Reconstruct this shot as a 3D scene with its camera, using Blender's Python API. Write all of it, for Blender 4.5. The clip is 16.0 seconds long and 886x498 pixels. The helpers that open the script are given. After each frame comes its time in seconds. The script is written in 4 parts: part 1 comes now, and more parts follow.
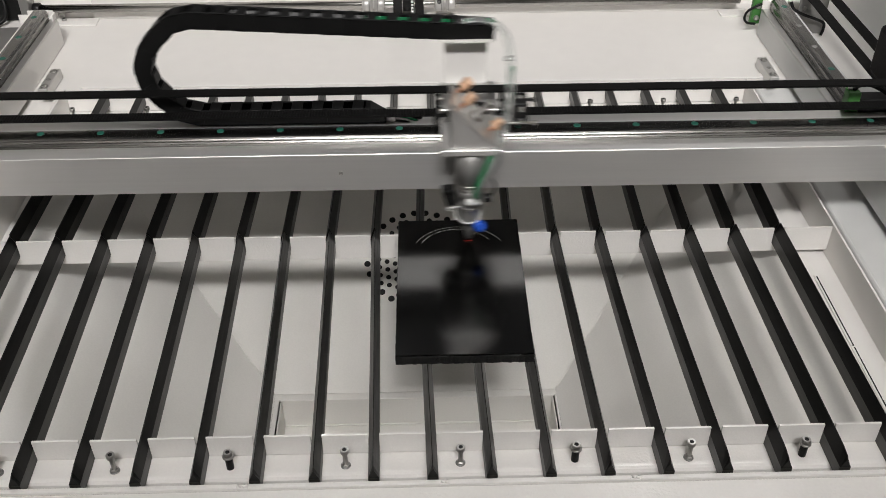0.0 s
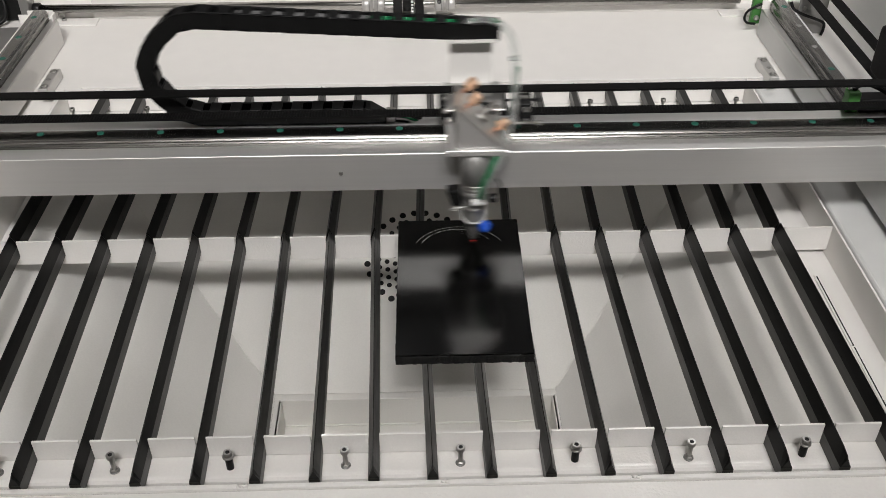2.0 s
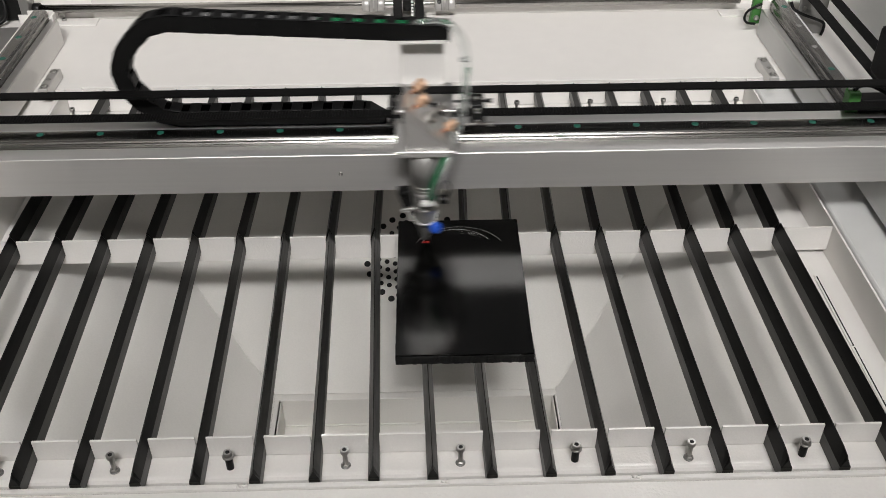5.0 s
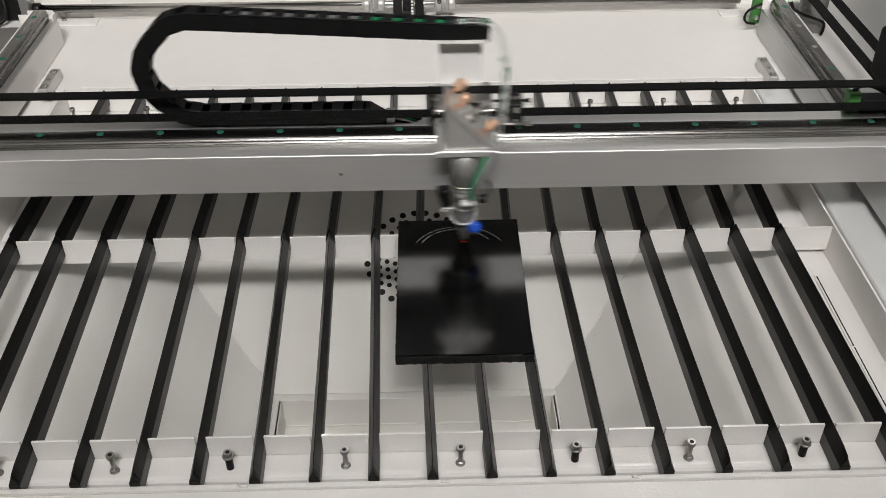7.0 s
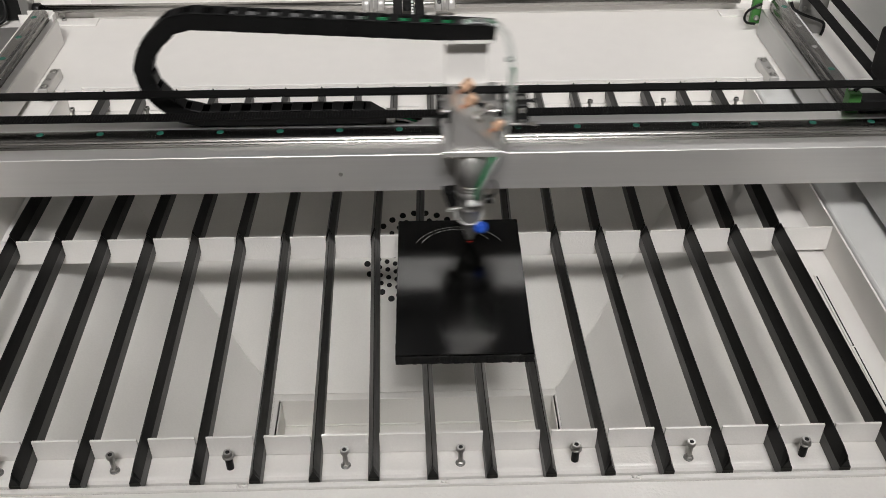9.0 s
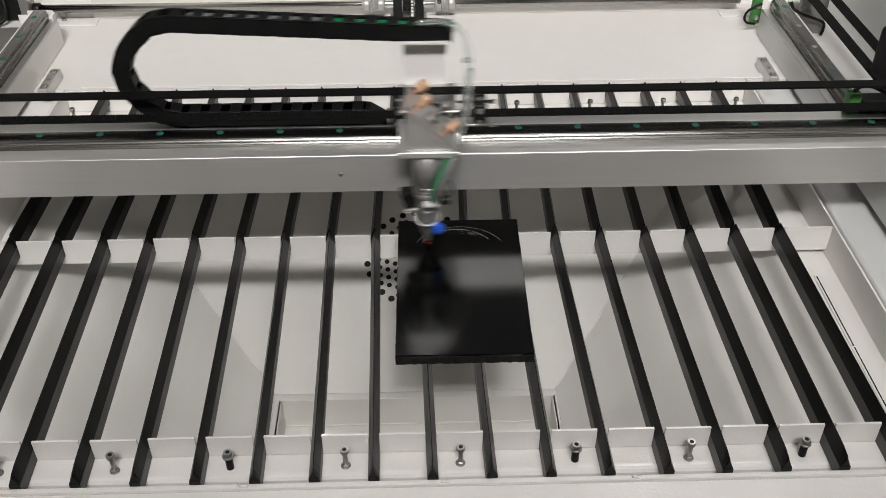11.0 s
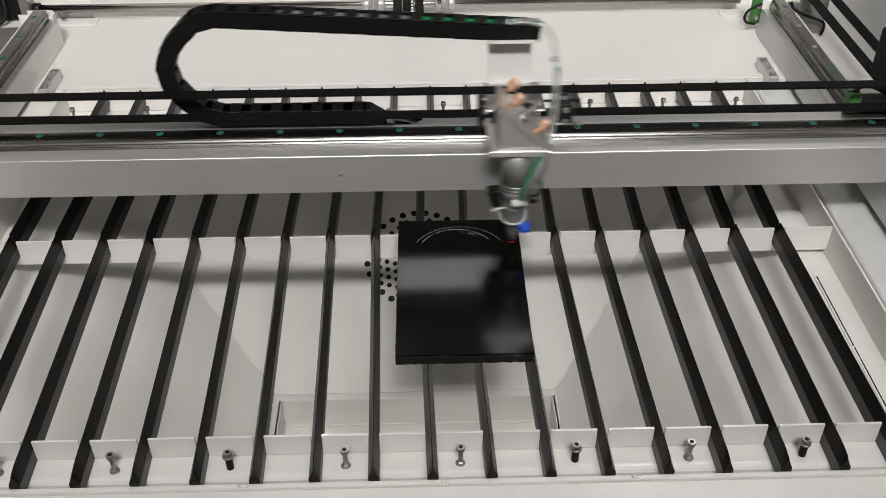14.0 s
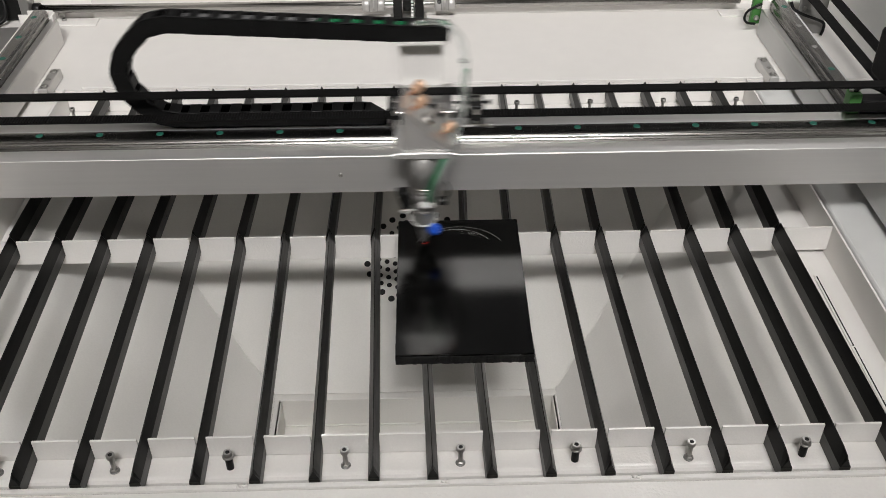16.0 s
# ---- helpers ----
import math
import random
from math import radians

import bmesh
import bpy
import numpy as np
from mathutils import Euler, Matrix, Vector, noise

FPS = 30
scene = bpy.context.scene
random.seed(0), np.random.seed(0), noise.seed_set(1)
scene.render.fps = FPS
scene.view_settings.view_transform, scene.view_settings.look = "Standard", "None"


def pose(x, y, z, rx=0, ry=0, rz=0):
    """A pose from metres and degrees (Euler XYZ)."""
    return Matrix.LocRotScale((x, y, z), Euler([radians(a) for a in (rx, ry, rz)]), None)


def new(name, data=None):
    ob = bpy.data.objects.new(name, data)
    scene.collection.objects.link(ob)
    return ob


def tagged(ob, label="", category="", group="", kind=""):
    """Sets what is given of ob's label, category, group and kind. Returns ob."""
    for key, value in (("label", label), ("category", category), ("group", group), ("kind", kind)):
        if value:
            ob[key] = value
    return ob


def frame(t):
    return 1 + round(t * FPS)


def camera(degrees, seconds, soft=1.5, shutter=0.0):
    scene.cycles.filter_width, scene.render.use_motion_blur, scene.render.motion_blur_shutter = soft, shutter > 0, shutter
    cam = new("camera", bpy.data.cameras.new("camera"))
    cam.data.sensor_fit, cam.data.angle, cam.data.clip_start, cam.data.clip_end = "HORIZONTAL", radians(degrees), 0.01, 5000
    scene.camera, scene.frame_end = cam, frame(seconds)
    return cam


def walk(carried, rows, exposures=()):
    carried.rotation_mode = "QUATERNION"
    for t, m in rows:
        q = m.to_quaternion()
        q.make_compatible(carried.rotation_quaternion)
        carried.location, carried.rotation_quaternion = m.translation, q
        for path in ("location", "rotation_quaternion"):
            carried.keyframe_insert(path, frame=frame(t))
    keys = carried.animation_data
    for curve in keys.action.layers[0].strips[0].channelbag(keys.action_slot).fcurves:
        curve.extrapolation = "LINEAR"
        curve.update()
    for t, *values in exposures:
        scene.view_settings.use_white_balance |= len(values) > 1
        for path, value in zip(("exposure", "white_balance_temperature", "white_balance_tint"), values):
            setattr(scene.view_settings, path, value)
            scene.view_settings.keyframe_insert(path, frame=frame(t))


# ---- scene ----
# ---- camera ----
cam = camera(49.53, 16.0, soft=0.6, shutter=0.45)
EYE = pose(0.0458, -0.5364, 0.6005, 52.651, 0, -1.304) @ pose(0, 0, 0, 0, 0, -0.283)
walk(cam, [(0.0, EYE), (16.0, EYE)])

# ---- light ----
world = bpy.data.worlds.new("hall")
scene.world = world
world.use_nodes = True
world.node_tree.nodes["Background"].inputs[0].default_value = (1.0, 0.97, 0.93, 1)
world.node_tree.nodes["Background"].inputs[1].default_value = 0.105
scene.view_settings.exposure = 0.0


def ceiling_lamp(x, y, sx, sy, power, tilt=0, spread=180):
    data = bpy.data.lights.new("ceiling_lamp", "AREA")
    data.shape, data.size, data.size_y = "RECTANGLE", sx, sy
    data.spread = radians(spread)
    data.energy, data.color = power, (1.0, 0.978, 0.968)
    lamp = new("ceiling_lamp", data)
    lamp.matrix_world = pose(x, y, 3.2, tilt)
    return lamp


ceiling_lamp(-0.12, -2.32, 0.66, 0.8, 156, 84, 108)
ceiling_lamp(0.52, -2.32, 0.66, 0.8, 122, 84, 108)
ceiling_lamp(0.05, -0.9, 0.9, 0.5, 3)
ceiling_lamp(1.22, 2.5, 0.40, 0.22, 19)
ceiling_lamp(-0.32, 2.75, 0.34, 0.28, 12)


# ---- materials ----
def material(name, color, rough=0.5, metal=0.0, vary=0.08, grain=60.0, blotch=4.0, bump=0.05, stretch=(1, 1, 1),
             speck=0.0, rough_vary=0.1, coat=0.0, by_object=0.0, spec=0.5):
    m = bpy.data.materials.new(name)
    m.use_nodes = True
    nt = m.node_tree
    N, L = nt.nodes, nt.links
    bsdf = N["Principled BSDF"]
    bsdf.inputs["Metallic"].default_value = metal
    bsdf.inputs["Coat Weight"].default_value = coat
    bsdf.inputs["Specular IOR Level"].default_value = spec
    tc = N.new("ShaderNodeTexCoord")
    mp = N.new("ShaderNodeMapping")
    mp.inputs["Scale"].default_value = stretch
    L.new(tc.outputs["Object"], mp.inputs["Vector"])
    fine, wide = N.new("ShaderNodeTexNoise"), N.new("ShaderNodeTexNoise")
    fine.inputs["Scale"].default_value, fine.inputs["Detail"].default_value = grain, 5
    wide.inputs["Scale"].default_value, wide.inputs["Detail"].default_value = blotch, 3
    L.new(mp.outputs[0], fine.inputs["Vector"])
    L.new(mp.outputs[0], wide.inputs["Vector"])
    add = N.new("ShaderNodeMath")
    add.operation = "ADD"
    L.new(fine.outputs["Fac"], add.inputs[0])
    L.new(wide.outputs["Fac"], add.inputs[1])
    ramp = N.new("ShaderNodeMapRange")
    ramp.inputs["From Min"].default_value, ramp.inputs["From Max"].default_value = 0.6, 1.4
    ramp.inputs["To Min"].default_value, ramp.inputs["To Max"].default_value = 1 - vary, 1 + vary
    L.new(add.outputs[0], ramp.inputs["Value"])
    level = ramp.outputs[0]
    if by_object:
        info = N.new("ShaderNodeObjectInfo")
        r2 = N.new("ShaderNodeMapRange")
        r2.inputs["To Min"].default_value, r2.inputs["To Max"].default_value = 1 - by_object, 1 + by_object
        L.new(info.outputs["Random"], r2.inputs["Value"])
        mul = N.new("ShaderNodeMath")
        mul.operation = "MULTIPLY"
        L.new(level, mul.inputs[0])
        L.new(r2.outputs[0], mul.inputs[1])
        level = mul.outputs[0]
    mix = N.new("ShaderNodeVectorMath")
    mix.operation = "SCALE"
    mix.inputs[0].default_value = color
    L.new(level, mix.inputs["Scale"])
    tone = mix.outputs[0]
    if speck:
        dust = N.new("ShaderNodeTexNoise")
        dust.inputs["Scale"].default_value, dust.inputs["Detail"].default_value = 420, 2
        L.new(mp.outputs[0], dust.inputs["Vector"])
        cut = N.new("ShaderNodeMapRange")
        cut.inputs["From Min"].default_value, cut.inputs["From Max"].default_value = 0.70, 0.78
        cut.inputs["To Max"].default_value = speck
        L.new(dust.outputs["Fac"], cut.inputs["Value"])
        blend = N.new("ShaderNodeMix")
        blend.data_type = "RGBA"
        L.new(cut.outputs[0], blend.inputs["Factor"])
        L.new(tone, blend.inputs[6])
        blend.inputs[7].default_value = (0.16, 0.15, 0.13, 1)
        tone = blend.outputs[2]
    L.new(tone, bsdf.inputs["Base Color"])
    rr = N.new("ShaderNodeMapRange")
    rr.inputs["From Min"].default_value, rr.inputs["From Max"].default_value = 0.6, 1.4
    rr.inputs["To Min"].default_value, rr.inputs["To Max"].default_value = max(0.02, rough - rough_vary), min(1, rough + rough_vary)
    L.new(add.outputs[0], rr.inputs["Value"])
    L.new(rr.outputs[0], bsdf.inputs["Roughness"])
    if bump:
        b = N.new("ShaderNodeBump")
        b.inputs["Strength"].default_value, b.inputs["Distance"].default_value = bump, 0.0006
        L.new(fine.outputs["Fac"], b.inputs["Height"])
        L.new(b.outputs[0], bsdf.inputs["Normal"])
    return m


def glass(name, color, rough, ior=1.45):
    m = bpy.data.materials.new(name)
    m.use_nodes = True
    b = m.node_tree.nodes["Principled BSDF"]
    b.inputs["Base Color"].default_value = (*color, 1)
    b.inputs["Roughness"].default_value, b.inputs["IOR"].default_value = rough, ior
    b.inputs["Transmission Weight"].default_value = 1.0
    return m


def glow(name, color, strength):
    m = bpy.data.materials.new(name)
    m.use_nodes = True
    b = m.node_tree.nodes["Principled BSDF"]
    b.inputs["Base Color"].default_value = (*color, 1)
    b.inputs["Emission Color"].default_value = (*color, 1)
    b.inputs["Emission Strength"].default_value = strength
    return m


WHITE = material("white_powder_coat", (0.74, 0.72, 0.69), 0.32, vary=0.025, grain=40, blotch=5, bump=0.0, rough_vary=0.02)
# WHITE made darker and cooler, for the right-hand floor, wall and beam only.
COOL = material("darker_cool_white", (0.61, 0.612, 0.60), 0.32, vary=0.03, grain=40, blotch=5, bump=0.0, rough_vary=0.02)
SILL = material("orange_peel_white_coat", (0.74, 0.72, 0.69), 0.13, vary=0.03, grain=360, blotch=5, bump=0.8, rough_vary=0.05, speck=0.04)
WHITE_BAR = material("white_gloss_coat", (0.76, 0.74, 0.71), 0.14, vary=0.03, grain=420, blotch=9, bump=0.36, rough_vary=0.06, speck=0.04)
HOPPER = material("grey_white_hopper_coat", (0.735, 0.718, 0.68), 0.38, vary=0.05, grain=500, blotch=6, bump=0.12, speck=0.06)
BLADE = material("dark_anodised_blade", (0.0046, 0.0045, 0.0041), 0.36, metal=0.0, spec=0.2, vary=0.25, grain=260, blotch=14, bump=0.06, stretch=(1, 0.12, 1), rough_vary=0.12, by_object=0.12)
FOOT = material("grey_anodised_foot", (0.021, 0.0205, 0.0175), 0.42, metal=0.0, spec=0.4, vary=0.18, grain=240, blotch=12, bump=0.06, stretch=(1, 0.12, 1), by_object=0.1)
ACRYLIC = material("black_gloss_plate", (0.0013, 0.0013, 0.0012), 0.155, spec=0.36, vary=0.15, grain=500, blotch=10, bump=0.008, rough_vary=0.05, speck=0.0)
CUT_EDGE = material("rough_cut_black_edge", (0.010, 0.010, 0.010), 0.36, vary=0.4, grain=900, blotch=90, bump=0.8, rough_vary=0.15)
ETCH = material("engraved_grey_mark", (0.27, 0.27, 0.265), 0.8, vary=0.35, grain=1200, blotch=80, bump=0.3)
ALU = material("brushed_aluminium", (0.60, 0.59, 0.575), 0.36, metal=0.9, vary=0.05, grain=220, blotch=6, bump=0.03, stretch=(0.03, 1, 1), rough_vary=0.07)
ALU_BEAM = material("matte_extruded_aluminium", (0.67, 0.66, 0.645), 0.40, metal=0.75, vary=0.05, grain=300, blotch=5, bump=0.04, stretch=(0.02, 1, 1), rough_vary=0.06)
STEEL = material("ground_rail_steel", (0.46, 0.45, 0.43), 0.19, metal=1.0, vary=0.06, grain=300, blotch=9, bump=0.02, stretch=(0.03, 1, 1), rough_vary=0.05)
STEEL_Y = material("ground_side_rail_steel", (0.27, 0.265, 0.255), 0.26, metal=1.0, vary=0.06, grain=300, blotch=9, bump=0.02, stretch=(1, 0.03, 1), rough_vary=0.08)
CHROME = material("bright_screw_steel", (0.44, 0.43, 0.41), 0.36, metal=1.0, vary=0.08, grain=300, blotch=60, bump=0.04)
CAP = material("green_rail_plug", (0.010, 0.10, 0.070), 0.45, vary=0.15, grain=400, blotch=60, bump=0.05)
BELT = material("black_rubber_belt", (0.0048, 0.0047, 0.0046), 0.62, spec=0.09, vary=0.12, grain=400, blotch=12, bump=0.08, stretch=(0.2, 1, 1))
CHAIN = material("black_nylon_chain", (0.0055, 0.0055, 0.0055), 0.45, spec=0.14, vary=0.2, grain=500, blotch=40, bump=0.06, by_object=0.1)
BLACK = material("black_plastic", (0.008, 0.008, 0.008), 0.4, spec=0.2, vary=0.15, grain=500, blotch=40, bump=0.05)
BRASS = material("brass_screws", (0.80, 0.54, 0.37), 0.5, metal=0.75, vary=0.12, grain=700, blotch=90, bump=0.1)
COPPER = material("copper_stud", (0.62, 0.32, 0.20), 0.38, metal=0.85, vary=0.12, grain=700, blotch=90, bump=0.1)
GREY_PAINT = material("grey_anodised_mount", (0.27, 0.265, 0.255), 0.48, metal=0.6, vary=0.06, grain=600, blotch=14, bump=0.05)
TUBE = material("satin_lens_tube", (0.43, 0.425, 0.41), 0.48, metal=0.7, vary=0.07, grain=600, blotch=20, bump=0.04)
MOUNT = material("machined_grey_mount", (0.46, 0.45, 0.435), 0.46, metal=0.6, vary=0.06, grain=500, blotch=14, bump=0.05)
WHITE_PLASTIC = material("white_plastic", (0.72, 0.72, 0.70), 0.42, vary=0.05, grain=300, blotch=50, bump=0.03)
BLUE = material("blue_fitting", (0.01, 0.085, 0.52), 0.35, vary=0.1, grain=400, blotch=50, bump=0.03)
GREEN_TUBE = material("green_air_tube", (0.012, 0.17, 0.065), 0.25, vary=0.1, grain=200, blotch=30, bump=0.0)
BOARD = material("green_switch_board", (0.045, 0.17, 0.035), 0.5, vary=0.15, grain=500, blotch=40, bump=0.08)
LEAD = material("grey_lead", (0.15, 0.15, 0.15), 0.22, vary=0.1, grain=200, blotch=30, bump=0.0)
CLEAR = glass("clear_hose", (0.93, 0.96, 0.95), 0.04, 1.40)
CLEAR.node_tree.nodes["Principled BSDF"].inputs["Transmission Weight"].default_value = 0.93
DARK = material("hall_paint", (0.33, 0.32, 0.305), 0.8, vary=0.15, grain=6, blotch=0.8, bump=0.05)
LID = material("dark_lid_paint", (0.010, 0.010, 0.011), 0.6, vary=0.1, grain=30, blotch=2, bump=0.03)
# Near-black for holes, slots and sockets: the shade inside them as a colour.
HOLE = material("black_opening_fill", (0.012, 0.012, 0.012), 0.9, vary=0.2, grain=90, blotch=10, bump=0.05)
SPOT = glow("red_laser_spot", (0.8, 0.04, 0.03), 0.45)


# ---- mesh tools ----
def box(x0, x1, y0, y1, z0, z1, bevel=0.0, seg=1):
    bm = bmesh.new()
    v = [bm.verts.new((x, y, z)) for x in (x0, x1) for y in (y0, y1) for z in (z0, z1)]
    for f in ((0, 1, 3, 2), (4, 6, 7, 5), (0, 4, 5, 1), (2, 3, 7, 6), (0, 2, 6, 4), (1, 5, 7, 3)):
        bm.faces.new([v[i] for i in f])
    if bevel:
        bmesh.ops.bevel(bm, geom=bm.edges[:], offset=bevel, segments=seg, affect="EDGES", profile=0.5)
    return bm


def extrude(outline, axis, a, b, bevel=0.0):
    """A closed outline of pairs, drawn out along one axis from a to b; the pair runs over the other two axes in order."""
    bm = bmesh.new()
    rings = []
    for s in (a, b):
        ring = []
        for u, w in outline:
            p = [u, w]
            p.insert(axis, s)
            ring.append(bm.verts.new(p))
        rings.append(ring)
    bm.faces.new(rings[0])
    bm.faces.new(rings[1][::-1])
    n = len(outline)
    for i in range(n):
        j = (i + 1) % n
        bm.faces.new((rings[0][i], rings[1][i], rings[1][j], rings[0][j]))
    bmesh.ops.recalc_face_normals(bm, faces=bm.faces[:])
    if bevel:
        bmesh.ops.bevel(bm, geom=bm.edges[:], offset=bevel, segments=1, affect="EDGES", profile=0.5)
    return bm


def lathe(profile, centre, direction=(0, 0, 1), seg=24, flat=False):
    """Pairs of radius and height turned round an axis that starts at centre."""
    bm = bmesh.new()
    turn = Vector(direction).normalized().to_track_quat("Z", "Y").to_matrix()
    rings = []
    for r, h in profile:
        rings.append([bm.verts.new(Vector(centre) + turn @ Vector((r * math.cos(2 * math.pi * i / seg), r * math.sin(2 * math.pi * i / seg), h))) for i in range(seg)])
    for a, b in zip(rings, rings[1:]):
        for i in range(seg):
            j = (i + 1) % seg
            f = bm.faces.new((a[i], a[j], b[j], b[i]))
            f.smooth = not flat
    bm.faces.new(rings[0][::-1])
    bm.faces.new(rings[-1])
    return bm


def smooth_line(points, steps=6):
    """A soft line through the points (Catmull-Rom)."""
    p = [Vector(q) for q in points]
    p = [2 * p[0] - p[1], *p, 2 * p[-1] - p[-2]]
    out = []
    for i in range(1, len(p) - 2):
        for k in range(steps):
            t = k / steps
            out.append(0.5 * (2 * p[i] + (p[i + 1] - p[i - 1]) * t + (2 * p[i - 1] - 5 * p[i] + 4 * p[i + 1] - p[i + 2]) * t * t
                              + (3 * p[i] - p[i - 1] - 3 * p[i + 1] + p[i + 2]) * t ** 3))
    out.append(p[-2])
    return out


def hose(points, r, seg=10, steps=6):
    line = smooth_line(points, steps)
    bm = bmesh.new()
    rings = []
    side = Vector((0.31, 0.87, 0.17))
    for i, c in enumerate(line):
        d = (line[min(i + 1, len(line) - 1)] - line[max(i - 1, 0)]).normalized()
        side = (side - d * side.dot(d)).normalized()
        up = d.cross(side)
        rings.append([bm.verts.new(c + r * (math.cos(2 * math.pi * k / seg) * side + math.sin(2 * math.pi * k / seg) * up)) for k in range(seg)])
    for a, b in zip(rings, rings[1:]):
        for i in range(seg):
            j = (i + 1) % seg
            bm.faces.new((a[i], a[j], b[j], b[i])).smooth = True
    bm.faces.new(rings[0][::-1])
    bm.faces.new(rings[-1])
    bmesh.ops.recalc_face_normals(bm, faces=bm.faces[:])
    return bm


def joined(*meshes):
    out = bmesh.new()
    for bm in meshes:
        tmp = bpy.data.meshes.new("tmp")
        bm.to_mesh(tmp)
        bm.free()
        out.from_mesh(tmp)
        bpy.data.meshes.remove(tmp)
    return out


ORIGIN = {}


def thing(name, at, label, category, group="", kind=""):
    ob = new(name)
    ob.empty_display_size = 0.02
    ob.location = at
    ORIGIN[ob.name] = Vector(at)
    return tagged(ob, label, category, group, kind)


def part(name, bm, mat, parent, label=""):
    """One mesh under a thing or a part; the mesh is drawn in the room's own coordinates."""
    base = ORIGIN[parent.name]
    bmesh.ops.translate(bm, verts=bm.verts[:], vec=-base)
    me = bpy.data.meshes.new(name)
    bm.to_mesh(me)
    bm.free()
    me.materials.append(mat)
    ob = new(name, me)
    ob.parent = parent
    ORIGIN[ob.name] = base
    return tagged(ob, label)


def solid(name, bm, mat, label, category, kind=""):
    """A thing of a single mesh."""
    me = bpy.data.meshes.new(name)
    bm.to_mesh(me)
    bm.free()
    me.materials.append(mat)
    return tagged(new(name, me), label, category, "", kind)


# ---- plan ----
S = 0.0474            # slat spacing
FAN = 0.00024 / 0.2773  # the slats fan out by this
S_REAR = 0.0479       # behind the middle bar
MID, REAR = 0.2773, 0.609
SKEW = -0.0069 / MID  # the slats lie slightly askew
ZF = -0.022           # flange of the front support bar
LEDGE_R, LEDGE_L = 0.479, -0.406
LEDGE_Z = -0.0385

# ---- room ----
solid("floor", box(-3.5, 3.5, -3.5, 3.5, -0.86, -0.80), DARK, "grey hall floor", "floor", "structure")
solid("ceiling", box(-3.5, 3.5, -3.5, 3.5, 3.3, 3.4), DARK, "plain grey hall ceiling", "ceiling", "structure")
for wall_name, args in (("wall_north", (-3.5, 3.5, 3.5, 3.6)), ("wall_south", (-3.5, 3.5, -3.6, -3.5)), ("wall_east", (3.5, 3.6, -3.5, 3.5)), ("wall_west", (-3.6, -3.5, -3.5, 3.5))):
    solid(wall_name, box(*args, -0.8, 3.3), DARK, "plain grey hall wall", "wall", "structure")


# ---- cabinet ----
def cabinet():
    c = thing("laser_cutter_cabinet", (0.0, 0.3, -0.80), "white powder-coated steel laser cutter cabinet with open bed", "machine")
    # front sill, in sheets that meet over the front
    part("front_panel", box(-0.604, 0.667, -0.32, -0.0432, -0.80, -0.0117, 0.002), SILL, c)
    for a, b in ((-0.604, -0.107), (-0.099, 0.055), (0.061, 0.207), (0.214, 0.667)):
        part("sill_edge", box(a, b, -0.0435, -0.0387, -0.024, -0.0100, 0.0008), SILL, c)
    part("sill_fold", box(-0.604, 0.667, -0.0433, -0.0391, -0.060, -0.0108, 0.0006), SILL, c)
    for a in (-0.103, 0.058, 0.2105):
        part("weld_lump", hose([Vector((a + random.uniform(-0.0015, 0.0015) + 0.0016 * i, -0.0405 - 0.0012 * (i % 2), -0.0103)) for i in range(-2, 3)], 0.0013, 6, 2), SILL, c)
    # side ledges, below the slats
    part("side_ledge", box(LEDGE_R - 0.030, LEDGE_R + 0.0, -0.0385, 0.62, -0.045, LEDGE_Z), WHITE, c)
    part("side_ledge", box(LEDGE_L - 0.020, LEDGE_L - 0.008, -0.0385, 0.62, -0.045, LEDGE_Z), WHITE, c)
    part("side_wall", extrude([(LEDGE_R, -0.060), (LEDGE_R + 0.0022, -0.060), (LEDGE_R + 0.0022, 0.0010), (LEDGE_R, 0.0010)], 1, -0.0385, 0.6125), WHITE, c)
    part("side_wall", extrude([(LEDGE_L - 0.020, -0.060), (LEDGE_L - 0.0222, -0.060), (LEDGE_L - 0.0222, 0.0010), (LEDGE_L - 0.020, 0.0010)], 1, -0.0385, 0.6125), WHITE, c)
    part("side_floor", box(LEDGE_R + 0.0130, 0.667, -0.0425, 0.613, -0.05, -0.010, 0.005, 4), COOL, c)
    part("side_floor", box(-0.604, LEDGE_L - 0.0300, -0.0425, 0.613, -0.05, -0.010, 0.005, 4), WHITE, c)
    # Each slot is a near-black strip on the ledge, its inner shade only coloured.
    for y0, y1 in ((0.040, 0.1320), (0.1345, 0.241)):
        part("ledge_slot", box(LEDGE_R - 0.0225, LEDGE_R - 0.0208, y0, y1, LEDGE_Z - 0.0010, LEDGE_Z + 0.0004), HOLE, c)
        part("ledge_fold", box(LEDGE_R - 0.0250, LEDGE_R - 0.0230, y0, y1, LEDGE_Z - 0.0010, LEDGE_Z + 0.0016), WHITE, c)
    part("ledge_lip", box(LEDGE_R - 0.0315, LEDGE_R - 0.0302, -0.03, 0.61, -0.050, LEDGE_Z + 0.0015), WHITE, c)
    part("ledge_lip", box(LEDGE_L - 0.0078, LEDGE_L - 0.0065, -0.03, 0.61, -0.050, LEDGE_Z + 0.0015), WHITE, c)
    return c


cabinet_thing = cabinet()
# corners of the hopper: its mouth and its foot
HTOP = [Vector(p) for p in ((-0.425, 0.0, -0.0455), (0.458, 0.0, -0.0455), (0.458, 0.61, -0.036), (-0.425, 0.61, -0.036))]
HLOW = [Vector(p) for p in ((-0.1295, 0.100, -0.20), (0.1925, 0.100, -0.20), (0.1925, 0.243, -0.20), (-0.1295, 0.243, -0.20))]


